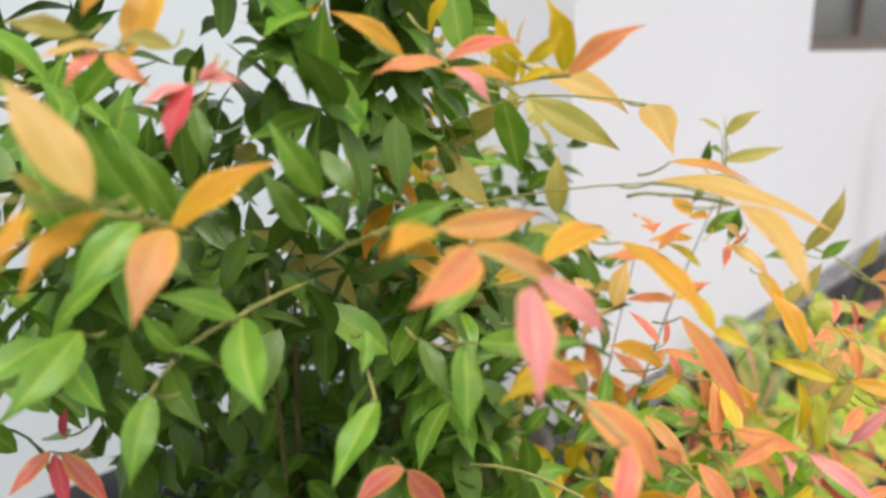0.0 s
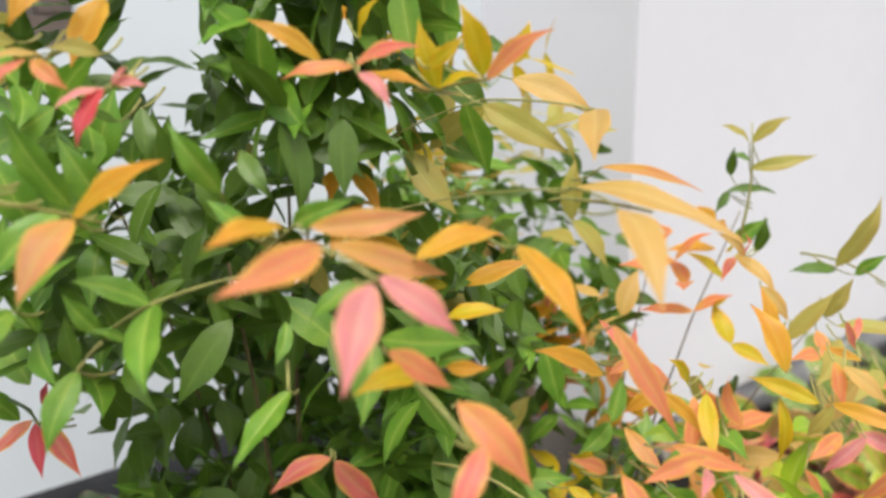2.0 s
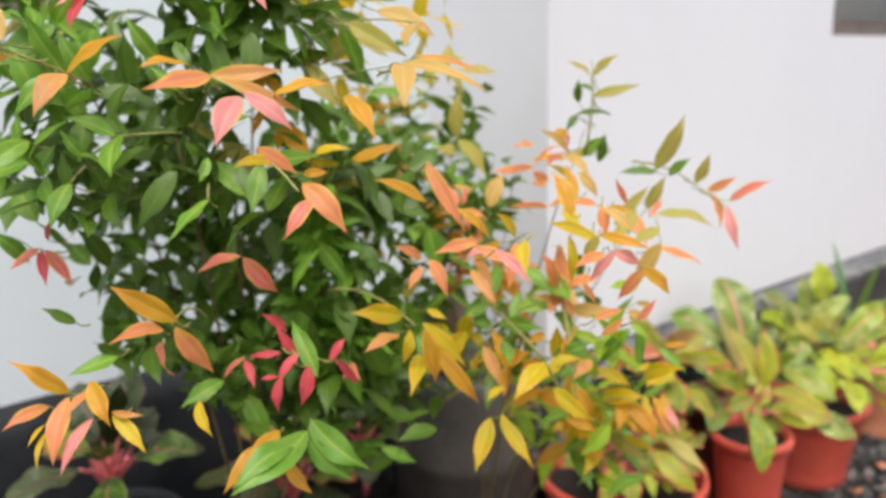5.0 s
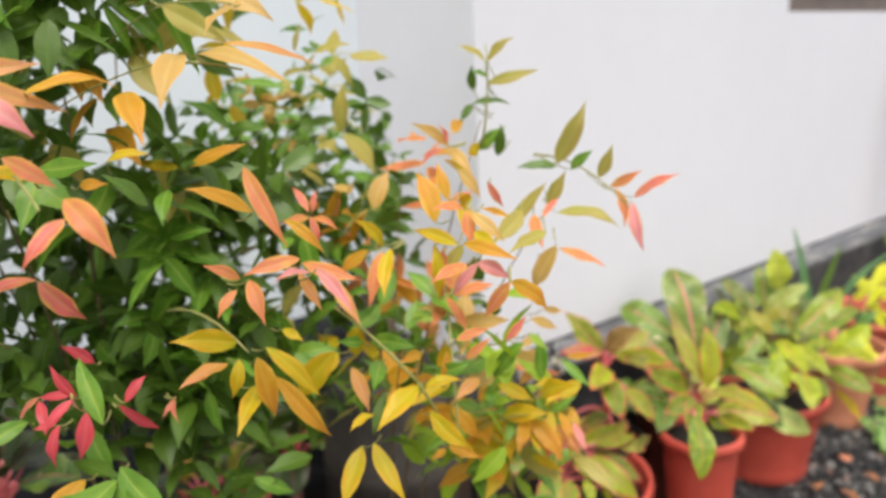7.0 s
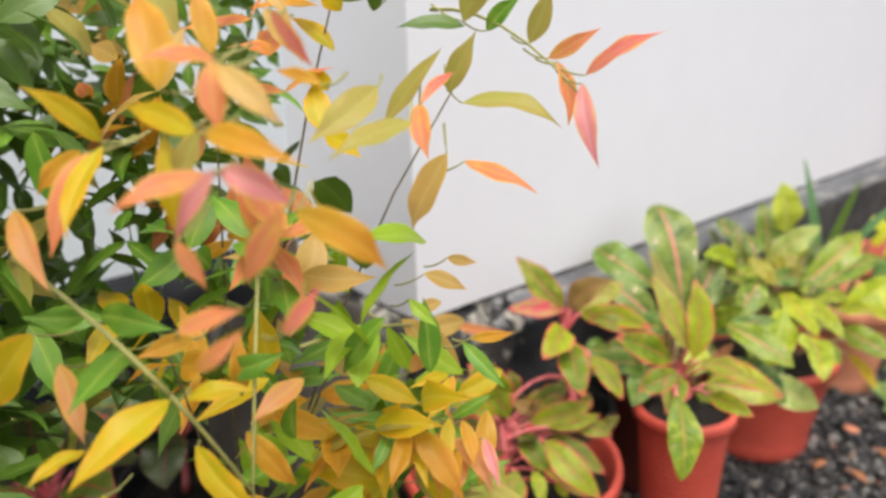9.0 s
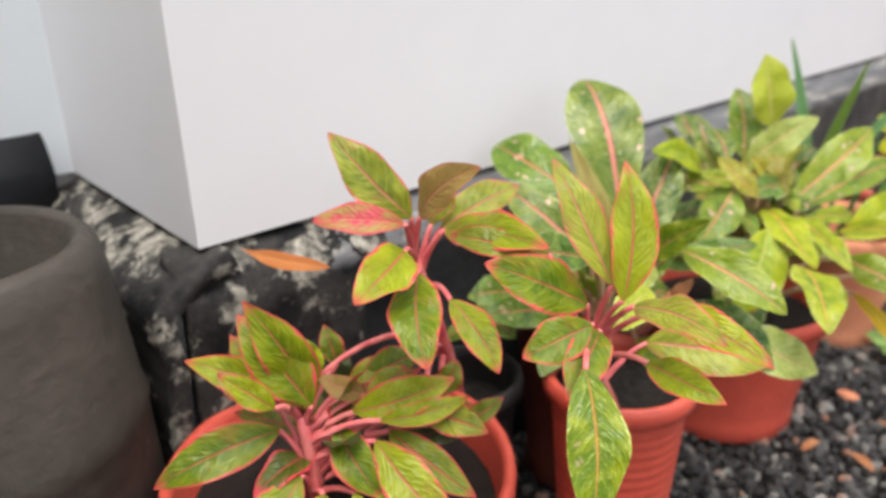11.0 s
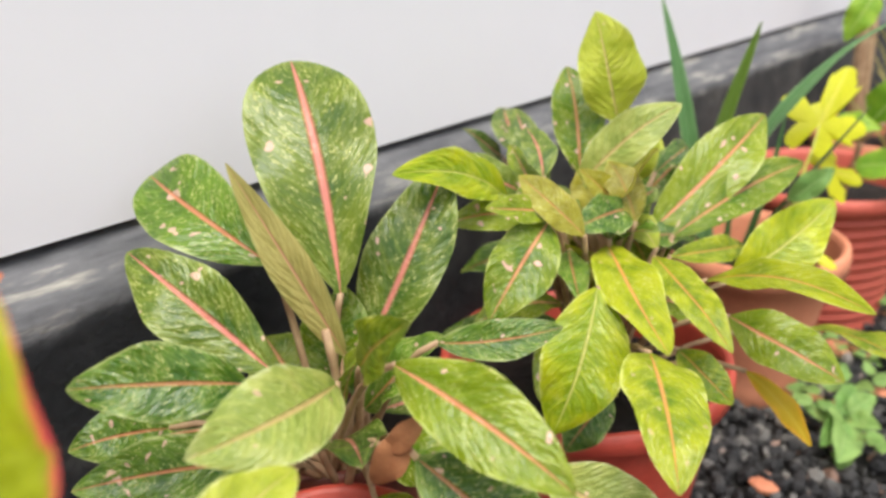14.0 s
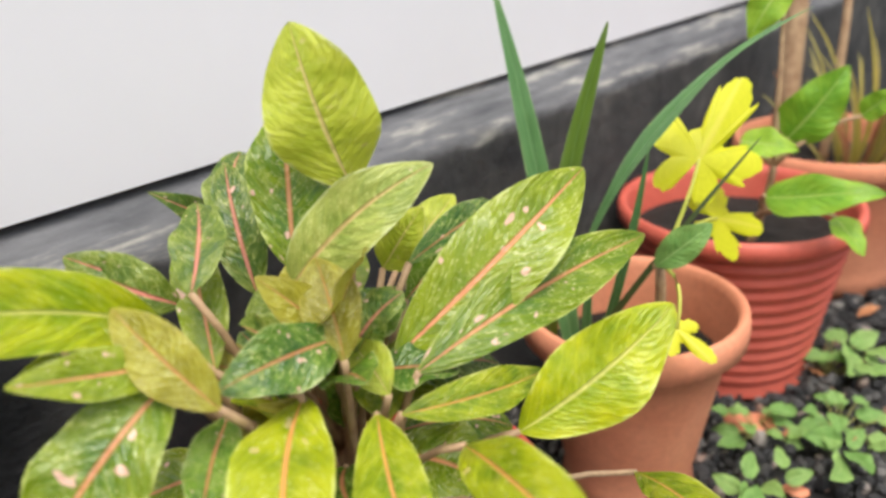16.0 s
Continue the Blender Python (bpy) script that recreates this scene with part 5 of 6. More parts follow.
shoot(orange_shrub, "orange", (0.601, 0.618, 0.855), (0.649, 0.632, 0.847), 0.011, twist=3)
shoot(orange_shrub, "red", (0.587, 0.657, 0.897), (0.588, 0.674, 0.873), 0.007, twist=9)
shoot(orange_shrub, "tan", (0.505, 0.695, 0.896), (0.524, 0.705, 0.869), 0.011, twist=15)
shoot(orange_shrub, "olive", (0.553, 0.730, 0.857), (0.560, 0.683, 0.835), 0.017, twist=-10)
shoot(orange_shrub, "red", (0.547, 0.762, 0.844), (0.536, 0.797, 0.857), 0.007, twist=-4)
shoot(orange_shrub, "salmon", (0.503, 0.795, 0.836), (0.534, 0.777, 0.808), 0.013, twist=2)
shoot(orange_shrub, "olive", (0.586, 0.726, 0.843), (0.588, 0.677, 0.832), 0.013, twist=8)
shoot(orange_shrub, "tan", (0.553, 0.775, 0.815), (0.527, 0.768, 0.765), 0.018, twist=14)
shoot(orange_shrub, "yellow", (0.570, 0.612, 0.850), (0.572, 0.612, 0.803), 0.010, twist=-11)
shoot(orange_shrub, "olive", (0.604, 0.614, 0.855), (0.592, 0.607, 0.832), 0.010, twist=-5)
shoot(orange_shrub, "salmon", (0.612, 0.611, 0.841), (0.608, 0.576, 0.832), 0.010, twist=1)
shoot(orange_shrub, "pink", (0.627, 0.609, 0.845), (0.608, 0.598, 0.817), 0.010, twist=7)
shoot(orange_shrub, "pink", (0.621, 0.613, 0.844), (0.636, 0.634, 0.829), 0.011, twist=13)
shoot(orange_shrub, "salmon", (0.646, 0.624, 0.831), (0.624, 0.617, 0.799), 0.011, twist=-12)
shoot(orange_shrub, "orange", (0.636, 0.634, 0.827), (0.641, 0.671, 0.795), 0.015, twist=-6)
shoot(orange_shrub, "orange", (0.592, 0.675, 0.866), (0.566, 0.667, 0.871), 0.006, twist=-7)
shoot(orange_shrub, "salmon", (0.622, 0.589, 0.787), (0.639, 0.609, 0.796), 0.008, twist=-1)
shoot(orange_shrub, "red", (0.643, 0.621, 0.784), (0.654, 0.633, 0.804), 0.007, twist=5)
shoot(orange_shrub, "salmon", (0.627, 0.593, 0.772), (0.642, 0.607, 0.790), 0.007, twist=11)
shoot(orange_shrub, "salmon", (0.596, 0.602, 0.813), (0.607, 0.608, 0.794), 0.007, twist=-14)
shoot(orange_shrub, "yellow", (0.548, 0.779, 0.670), (0.559, 0.748, 0.655), 0.010, twist=-15)
shoot(orange_shrub, "yellow", (0.547, 0.777, 0.672), (0.547, 0.745, 0.674), 0.007, twist=-9)
shoot(orange_shrub, "orange", (0.548, 0.780, 0.671), (0.563, 0.761, 0.656), 0.007, twist=-3)
shoot(orange_shrub, "fresh", (0.522, 0.767, 0.719), (0.543, 0.773, 0.705), 0.008, twist=3)
shoot(orange_shrub, "green", (0.544, 0.792, 0.689), (0.576, 0.800, 0.665), 0.010, twist=9)
shoot(orange_shrub, "orange", (0.546, 0.797, 0.691), (0.568, 0.816, 0.697), 0.007, twist=15)
shoot(orange_shrub, "orange", (0.531, 0.801, 0.622), (0.556, 0.789, 0.601), 0.010, twist=-10)
shoot(orange_shrub, "yellow", (0.524, 0.795, 0.623), (0.545, 0.771, 0.594), 0.010, twist=-4)
shoot(orange_shrub, "fresh", (0.517, 0.784, 0.619), (0.537, 0.767, 0.599), 0.007, twist=2)
shoot(orange_shrub, "pink", (0.545, 0.808, 0.612), (0.573, 0.797, 0.591), 0.009, twist=8)
shoot(orange_shrub, "orange", (0.536, 0.792, 0.605), (0.554, 0.777, 0.589), 0.007, twist=14)
shoot(orange_shrub, "yellow", (0.516, 0.770, 0.605), (0.541, 0.762, 0.589), 0.007, twist=-11)
shoot(orange_shrub, "green", (0.500, 0.761, 0.615), (0.512, 0.735, 0.598), 0.009, twist=-5)
shoot(orange_shrub, "peach", (0.523, 0.807, 0.597), (0.546, 0.779, 0.572), 0.011, twist=1)
shoot(orange_shrub, "peach", (0.524, 0.809, 0.597), (0.554, 0.805, 0.577), 0.007, twist=7)
shoot(orange_shrub, "orange", (0.509, 0.791, 0.608), (0.541, 0.774, 0.575), 0.012, twist=13)
shoot(orange_shrub, "orange", (0.504, 0.785, 0.611), (0.521, 0.763, 0.596), 0.008, twist=-12)
shoot(orange_shrub, "green", (0.512, 0.807, 0.613), (0.529, 0.832, 0.631), 0.009, twist=-6)
shoot(orange_shrub, "green", (0.509, 0.804, 0.616), (0.507, 0.790, 0.635), 0.006, twist=0)
shoot(orange_shrub, "green", (0.513, 0.804, 0.610), (0.536, 0.804, 0.599), 0.007, twist=6)
shoot(orange_shrub, "green", (0.505, 0.805, 0.624), (0.514, 0.816, 0.642), 0.006, twist=12)
shoot(orange_shrub, "orange", (0.522, 0.832, 0.614), (0.543, 0.805, 0.571), 0.016, twist=-13)
shoot(orange_shrub, "orange", (0.501, 0.808, 0.604), (0.528, 0.794, 0.574), 0.011, twist=-7)
shoot(orange_shrub, "peach", (0.472, 0.801, 0.636), (0.492, 0.817, 0.665), 0.011, twist=5)
shoot(orange_shrub, "fresh", (0.501, 0.827, 0.637), (0.467, 0.796, 0.668), 0.016, twist=11)
shoot(orange_shrub, "yellow", (0.522, 0.847, 0.641), (0.505, 0.808, 0.627), 0.016, twist=-14)
shoot(orange_shrub, "olive", (0.537, 0.815, 0.568), (0.595, 0.822, 0.539), 0.017, twist=-8)
shoot(orange_shrub, "yellow", (0.503, 0.785, 0.566), (0.544, 0.796, 0.557), 0.010, twist=-2)
twig(orange_shrub, (0.545, 0.606, 0.722), (0.492, 0.560, 0.790), (0, 0, 0.004), 0.0016, 0.0012)
twig(orange_shrub, (0.545, 0.606, 0.722), (0.553, 0.640, 0.650), (0, 0, 0.002), 0.0014, 0.0010)
twig(orange_shrub, (0.50, 0.70, 0.70), (0.46, 0.83, 0.66), (0, 0, 0.006), 0.0014, 0.0010)
twig(orange_shrub, (0.46, 0.84, 0.89), (0.575, 0.862, 0.84), (0, 0, 0.015), 0.0014, 0.0006)
twig(orange_shrub, (0.42, 0.80, 0.90), (0.418, 0.812, 1.01), (0.006, 0, 0), 0.0016, 0.0006)
twig(orange_shrub, (0.47, 0.70, 0.79), (0.57, 0.63, 0.66), (0, 0, 0.01), 0.0018, 0.0008)
fill_leaves("foliage", orange_shrub, 70, (0.40, 0.76, 0.74), (0.12, 0.15, 0.20), lambda p, r: [("green", 3), ("yellow", 2), ("orange", 3), ("salmon", 4), ("deep", 2), ("tan", 2)], (0.036, 0.054), 33,
            keep=lambda p: p.x < 0.50 and p.z > 0.58 and p.y < 0.80)
fill_leaves("low_foliage", orange_shrub, 40, (0.42, 0.80, 0.66), (0.12, 0.14, 0.10), lambda p, r: [("yellow", 1), ("green", 4), ("orange", 1), ("deep", 4), ("tan", 1)], (0.038, 0.054), 8,
            keep=lambda p: p.x < 0.52 and p.z > 0.60 and p.y < 0.79)

fill_leaves("near_foliage", orange_shrub, 90, (0.45, 0.79, 0.57), (0.10, 0.09, 0.09), lambda p, r: [("fresh", 8), ("green", 4), ("yellow", 2), ("olive", 2), ("tan", 0.6), ("orange", 1)], (0.045, 0.062), 19,
            keep=lambda p: 0.69 < p.y < 0.89 and 0.49 < p.z < 0.64 and p.x < 0.54)
fill_leaves("front_foliage", orange_shrub, 50, (0.46, 0.74, 0.65), (0.11, 0.13, 0.11), lambda p, r: [("fresh", 4), ("green", 3), ("yellow", 2), ("orange", 1), ("deep", 2), ("olive", 1)], (0.042, 0.06), 9,
            keep=lambda p: p.x < 0.545 and p.z > 0.59 and p.y < 0.79)

# A green shrub further back, in an old drum by the corner.
back_shrub = thing("green_shrub", (0.0, 0.945, 0), "fine-leaved green shrub in an old grey drum by the wall", "shrub")
drum = lathe_mesh("drum", [(0.0, 0.0), (0.132, 0.0), (0.137, 0.01), (0.136, 0.12), (0.139, 0.13), (0.136, 0.14), (0.130, 0.30), (0.133, 0.31), (0.129, 0.32), (0.117, 0.44),
                           (0.113, 0.465), (0.104, 0.474), (0.094, 0.468), (0.091, 0.44), (0.0, 0.435)], DRUM, 48)
for v in drum.vertices:
    v.co += v.co * (0.03 * noise.noise(v.co * 9.0)) * Vector((1, 1, 0))
part("drum", drum, back_shrub, "weathered grey-brown drum with a dented rim")
limbs(back_shrub, (0.0, 0.945, 0.43), [(0.04, 0.82, 0.92), (-0.06, 0.86, 0.88)], 0.003)
stub = lathe_mesh("cut_stump", [(0.0, 0.0), (0.030, 0.0), (0.032, 0.02), (0.029, 0.06), (0.033, 0.13), (0.030, 0.172), (0.023, 0.180), (0.010, 0.172), (0.0, 0.170)], STUMP, 36)
for v in stub.vertices:
    v.co += Vector((v.co.x, v.co.y, 0)) * (0.22 * noise.noise(Vector((v.co.x * 90, v.co.y * 90, v.co.z * 8)))) + Vector((0, 0, 0.2 * v.co.x))
stub_ob = part("cut_stump", stub, back_shrub, "sawn-off brown stump with rough bark")
stub_ob.location = (-0.052, 0.012, 0.434)
fill_leaves("foliage", back_shrub, 330, (0.08, 0.79, 0.85), (0.24, 0.17, 0.12), lambda p, r: [("deep", 4), ("green", 5), ("olive", 1), ("tan", 0.6), ("salmon", 0.4)], (0.030, 0.046), 6,
            keep=lambda p: p.x > RECESS + 0.05 and p.z > 0.75 and p.y < 0.83 + (0.239 - p.x) * 0.57)

# Dark plants on the ground below the shrubs; most leaves carry shade in their colour.
for at, h, seed in (((0.42, 0.20, 0), 0.20, 21), ((0.36, 0.52, 0), 0.16, 22), ((-0.07, 0.33, 0), 0.36, 24), ((-0.09, 0.62, 0), 0.22, 25), ((-0.17, 0.82, 0), 0.20, 26)):
    dark = thing("dark_aglaonema", at, "low dark green and red plant standing under the shrubs", "potted plant", "plants under the shrubs")
    pot(dark, 0.10, 0.075, h, BLACK_PLASTIC, label="black plastic nursery pot")
    rooted(dark, (at[0], at[1], h - 0.04), (at[0] + 0.01, at[1], h + 0.12), PINK_STALK, 0.007, 0.05)
    if seed == 24:
        fan = dark
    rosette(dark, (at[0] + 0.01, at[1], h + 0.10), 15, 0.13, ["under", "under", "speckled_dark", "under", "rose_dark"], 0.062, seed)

for a, r in ((0.2, 0.034), (1.3, 0.030), (2.6, 0.032), (3.9, 0.026), (5.2, 0.030)):
    stalk(fan, (-0.069, 0.327, 0.405), (-0.069 + r * math.cos(a), 0.327 + r * math.sin(a), 0.462), (0, 0, 0.004), 0.0045, 0.0030, PINK_STALK)

# The row of pots along the wall.
low = thing("potted_aglaonema", (0.186, 1.182, 0), "low red-edged plant in a wide red plastic pot", "potted plant", "pots along the wall")
pot(low, 0.162, 0.122, 0.25, PLASTIC_RED, label="wide red plastic pot")
rooted(low, (0.22, 1.13, 0.20), (0.225, 1.125, 0.345), PINK_STALK, 0.007, 0.03)
stalked(low, "rose", (0.220, 1.140, 0.350), (0.207, 1.097, 0.450), 0.039, shape="point")
stalked(low, "rose", (0.208, 1.134, 0.347), (0.149, 1.068, 0.385), 0.032, shape="point")
stalked(low, "rose", (0.208, 1.114, 0.327), (0.177, 1.018, 0.303), 0.040, shape="point")
stalked(low, "rose", (0.243, 1.110, 0.303), (0.250, 1.043, 0.257), 0.040, shape="point")
stalked(low, "rose", (0.257, 1.120, 0.290), (0.287, 1.089, 0.247), 0.036, shape="point")
stalked(low, "rose", (0.239, 1.149, 0.330), (0.291, 1.152, 0.288), 0.034, shape="point")
stalked(low, "rose", (0.247, 1.160, 0.343), (0.298, 1.225, 0.370), 0.034, shape="point")
stalked(low, "rose", (0.269, 1.165, 0.324), (0.354, 1.182, 0.268), 0.039, shape="point")
stalked(low, "rose_dark", (0.227, 1.188, 0.351), (0.256, 1.227, 0.376), 0.030, shape="point")
stalked(low, "lime_pink", (0.274, 1.139, 0.291), (0.306, 1.124, 0.259), 0.019, shape="point")
stalked(low, "rose_dark", (0.266, 1.181, 0.324), (0.340, 1.208, 0.287), 0.032, shape="point")
stalked(low, "rose_dark", (0.283, 1.202, 0.339), (0.331, 1.230, 0.332), 0.029, shape="point")
stalked(low, "lime", (0.295, 1.160, 0.273), (0.317, 1.158, 0.262), 0.015, shape="point")
stalked(low, "rose_dark", (0.178, 1.124, 0.337), (0.145, 1.111, 0.391), 0.027, shape="point")
stalked(low, "rose_dark", (0.203, 1.176, 0.361), (0.190, 1.174, 0.395), 0.021, shape="point")
stalked(low, "rose", (0.237, 1.129, 0.358), (0.190, 1.099, 0.431), 0.044, shape="point")
stalked(low, "rose", (0.243, 1.095, 0.374), (0.224, 1.064, 0.407), 0.022, shape="point")
stalked(low, "rose", (0.272, 1.169, 0.343), (0.309, 1.231, 0.355), 0.020, shape="point")
stalked(low, "rose_brown", (0.247, 1.173, 0.353), (0.227, 1.141, 0.375), 0.020, shape="point")
stalked(low, "rose_dark", (0.297, 1.230, 0.323), (0.315, 1.263, 0.343), 0.019, shape="point")
stalked(low, "rose_dark", (0.221, 1.175, 0.352), (0.234, 1.210, 0.370), 0.019, shape="point")
stalked(low, "rose_red", (0.210, 1.094, 0.370), (0.200, 1.073, 0.395), 0.020, shape="point")
stalked(low, "rose_dark", (0.254, 1.213, 0.323), (0.251, 1.231, 0.351), 0.020, shape="point")
rosette(low, (0.215, 1.165, 0.295), 15, 0.105, ["rose_dark", "rose_shaded", "under", "rose_shaded"], 0.034, 41, shape="point")

tall = thing("potted_aglaonema", (0.118, 1.405, 0), "tall pink-stemmed plant with red-edged leaves by the black plinth", "potted plant", "pots along the wall")
pot(tall, 0.068, 0.052, 0.22, BLACK_PLASTIC, label="small black nursery pot")
rooted(tall, (0.135, 1.380, 0.18), (0.205, 1.262, 0.43), PINK_STALK, 0.008, 0.045)
stalked(tall, "rose_pale", (0.221, 1.248, 0.479), (0.173, 1.204, 0.551), 0.040, shape="point")
stalked(tall, "rose_brown", (0.225, 1.254, 0.479), (0.291, 1.260, 0.535), 0.034, shape="oval")
stalked(tall, "rose_red", (0.235, 1.230, 0.482), (0.192, 1.171, 0.489), 0.026, shape="oval")
stalked(tall, "rose_pale", (0.204, 1.284, 0.459), (0.208, 1.308, 0.499), 0.026, shape="oval")
stalked(tall, "rose_pale", (0.206, 1.294, 0.454), (0.228, 1.369, 0.482), 0.035, shape="oval")
stalked(tall, "rose", (0.246, 1.221, 0.465), (0.281, 1.146, 0.456), 0.040, shape="oval")
stalked(tall, "rose", (0.260, 1.222, 0.450), (0.321, 1.177, 0.407), 0.041, shape="oval")
stalked(tall, "rose", (0.286, 1.232, 0.432), (0.345, 1.227, 0.394), 0.028, shape="oval")
stalked(tall, "rose", (0.224, 1.283, 0.460), (0.350, 1.273, 0.482), 0.036, shape="oval")
stalked(tall, "lime", (0.219, 1.149, 0.369), (0.202, 1.137, 0.402), 0.028, shape="oval")
stalked(tall, "rose_dark", (0.249, 1.174, 0.343), (0.256, 1.209, 0.369), 0.029, shape="oval")
stalked(tall, "rose_dark", (0.264, 1.238, 0.333), (0.266, 1.257, 0.359), 0.023, shape="oval")
stalked(tall, "rose_dark", (0.266, 1.221, 0.352), (0.291, 1.219, 0.337), 0.020, shape="oval")

edged = thing("potted_aglaonema", (0.282, 1.474, 0), "pink-stemmed plant with red-edged lime leaves in a tall red pot", "potted plant", "pots along the wall")
pot(edged, 0.082, 0.062, 0.268, PLASTIC_RED, 18, soil_at=0.022, label="tall ribbed red plastic pot")
rooted(edged, (0.318, 1.42, 0.240), (0.358, 1.312, 0.378), PINK_STALK, 0.0075, 0.04)
stalked(edged, "rose", (0.397, 1.301, 0.447), (0.370, 1.330, 0.541), 0.036, shape="point")
stalked(edged, "rose_pale", (0.388, 1.300, 0.457), (0.326, 1.301, 0.540), 0.031, shape="point")
stalked(edged, "rose", (0.369, 1.296, 0.436), (0.334, 1.222, 0.481), 0.041, shape="oval")
stalked(edged, "rose_dark", (0.339, 1.285, 0.471), (0.264, 1.252, 0.475), 0.025, shape="oval")
stalked(edged, "rose", (0.394, 1.270, 0.438), (0.376, 1.218, 0.424), 0.033, shape="oval")
stalked(edged, "rose_pale", (0.402, 1.308, 0.442), (0.488, 1.285, 0.453), 0.029, shape="oval")
stalked(edged, "rose_pale", (0.364, 1.389, 0.365), (0.450, 1.445, 0.360), 0.050, shape="oval")
stalked(edged, "lime_pink", (0.424, 1.226, 0.433), (0.462, 1.190, 0.351), 0.040, shape="oval")
stalked(edged, "lime_soft", (0.348, 1.361, 0.382), (0.333, 1.436, 0.390), 0.034, shape="oval")
stalked(edged, "rose", (0.389, 1.287, 0.424), (0.413, 1.222, 0.405), 0.033, shape="point")
stalked(edged, "rose", (0.424, 1.298, 0.408), (0.490, 1.291, 0.408), 0.026, shape="point")
stalked(edged, "rose", (0.409, 1.324, 0.434), (0.503, 1.324, 0.427), 0.029, shape="point")

ribbed = thing("potted_aglaonema", (0.138, 1.590, 0), "speckled green plant with pink leaf ribs in a shade-darkened red pot", "potted plant", "pots along the wall")
pot(ribbed, 0.094, 0.072, 0.262, SHADED_RED, label="red plastic pot with deep shade in its colour")
rooted(ribbed, (0.195, 1.555, 0.22), (0.205, 1.548, 0.37), TAN_STALK, 0.004, 0.07)
tufted(ribbed, "speckled_grey", (0.201, 1.567, 0.389), (0.101, 1.619, 0.530), 0.087, shape="spoon")
tufted(ribbed, "speckled_grey", (0.195, 1.588, 0.333), (0.188, 1.688, 0.447), 0.060, shape="oval")
tufted(ribbed, "speckled_dark", (0.176, 1.534, 0.414), (0.049, 1.520, 0.458), 0.064, shape="spoon")
tufted(ribbed, "reverse", (0.204, 1.563, 0.343), (0.161, 1.520, 0.486), 0.028, shape="point")
tufted(ribbed, "speckled_grey", (0.214, 1.498, 0.367), (0.113, 1.467, 0.431), 0.051, shape="oval")
tufted(ribbed, "speckled_pale", (0.290, 1.493, 0.389), (0.305, 1.398, 0.403), 0.047, shape="oval")
tufted(ribbed, "speckled", (0.315, 1.514, 0.401), (0.421, 1.528, 0.364), 0.045, shape="oval")
tufted(ribbed, "speckled_dark", (0.328, 1.513, 0.348), (0.415, 1.533, 0.298), 0.051, shape="oval")
tufted(ribbed, "speckled_pale", (0.335, 1.616, 0.279), (0.412, 1.654, 0.244), 0.053, shape="oval")
tufted(ribbed, "speckled_dark", (0.242, 1.467, 0.383), (0.200, 1.387, 0.402), 0.042, shape="oval")
tufted(ribbed, "lime_pink", (0.259, 1.533, 0.369), (0.354, 1.493, 0.448), 0.033, shape="oval")
tufted(ribbed, "speckled_dark", (0.277, 1.582, 0.371), (0.332, 1.640, 0.376), 0.027, shape="oval")
tufted(ribbed, "speckled_dark", (0.202, 1.483, 0.299), (0.165, 1.384, 0.319), 0.042, shape="oval")
tufted(ribbed, "lime_pink", (0.261, 1.532, 0.270), (0.314, 1.536, 0.258), 0.038, shape="oval")
tufted(ribbed, "speckled_dark", (0.201, 1.473, 0.300), (0.210, 1.442, 0.278), 0.027, shape="oval")
tufted(ribbed, "speckled_dark", (0.152, 1.408, 0.303), (0.182, 1.419, 0.285), 0.025, shape="oval")
tufted(ribbed, "dry", (0.302, 1.501, 0.325), (0.313, 1.524, 0.360), 0.020, bend=.2, shape="oval")
tufted(ribbed, "dry", (0.308, 1.507, 0.347), (0.324, 1.526, 0.369), 0.014, bend=.2, shape="oval")
tufted(ribbed, "speckled_dark", (0.142, 1.457, 0.313), (0.128, 1.397, 0.322), 0.037, shape="oval")
rosette(ribbed, (0.20, 1.545, 0.285), 13, 0.125, ["speckled_dark", "speckled_grey", "speckled_dark", "speckled"], 0.050, 52)

speckled = thing("potted_aglaonema", (0.19, 1.87, 0), "full lime and green speckled plant in a wide red pot", "potted plant", "pots along the wall")
pot(speckled, 0.15, 0.115, 0.205, PLASTIC_RED, label="wide red plastic pot")
rooted(speckled, (0.22, 1.85, 0.16), (0.23, 1.84, 0.385), TAN_STALK, 0.0045, 0.06)
tufted(speckled, "lime_pink", (0.324, 1.854, 0.328), (0.471, 1.783, 0.371), 0.035, shape="oval")
tufted(speckled, "speckled", (0.348, 1.850, 0.303), (0.442, 1.850, 0.276), 0.049, shape="oval")
tufted(speckled, "lime_pink", (0.349, 1.997, 0.228), (0.477, 1.892, 0.277), 0.041, shape="point")
tufted(speckled, "lime_pink", (0.261, 1.800, 0.362), (0.371, 1.707, 0.339), 0.049, shape="oval")
tufted(speckled, "lime_pink", (0.292, 1.823, 0.352), (0.390, 1.763, 0.322), 0.035, shape="oval")
tufted(speckled, "lime", (0.303, 1.722, 0.364), (0.312, 1.655, 0.277), 0.062, shape="oval")
tufted(speckled, "lime_pink", (0.357, 1.705, 0.337), (0.430, 1.614, 0.314), 0.054, shape="oval")
tufted(speckled, "lime", (0.178, 1.776, 0.386), (0.202, 1.621, 0.459), 0.042, shape="oval")
tufted(speckled, "speckled", (0.216, 1.767, 0.387), (0.178, 1.693, 0.395), 0.031, shape="oval")
tufted(speckled, "lime_pink", (0.337, 1.786, 0.296), (0.387, 1.780, 0.269), 0.032, shape="oval")
tufted(speckled, "yellow", (0.369, 1.844, 0.261), (0.424, 1.854, 0.206), 0.021, shape="oval")
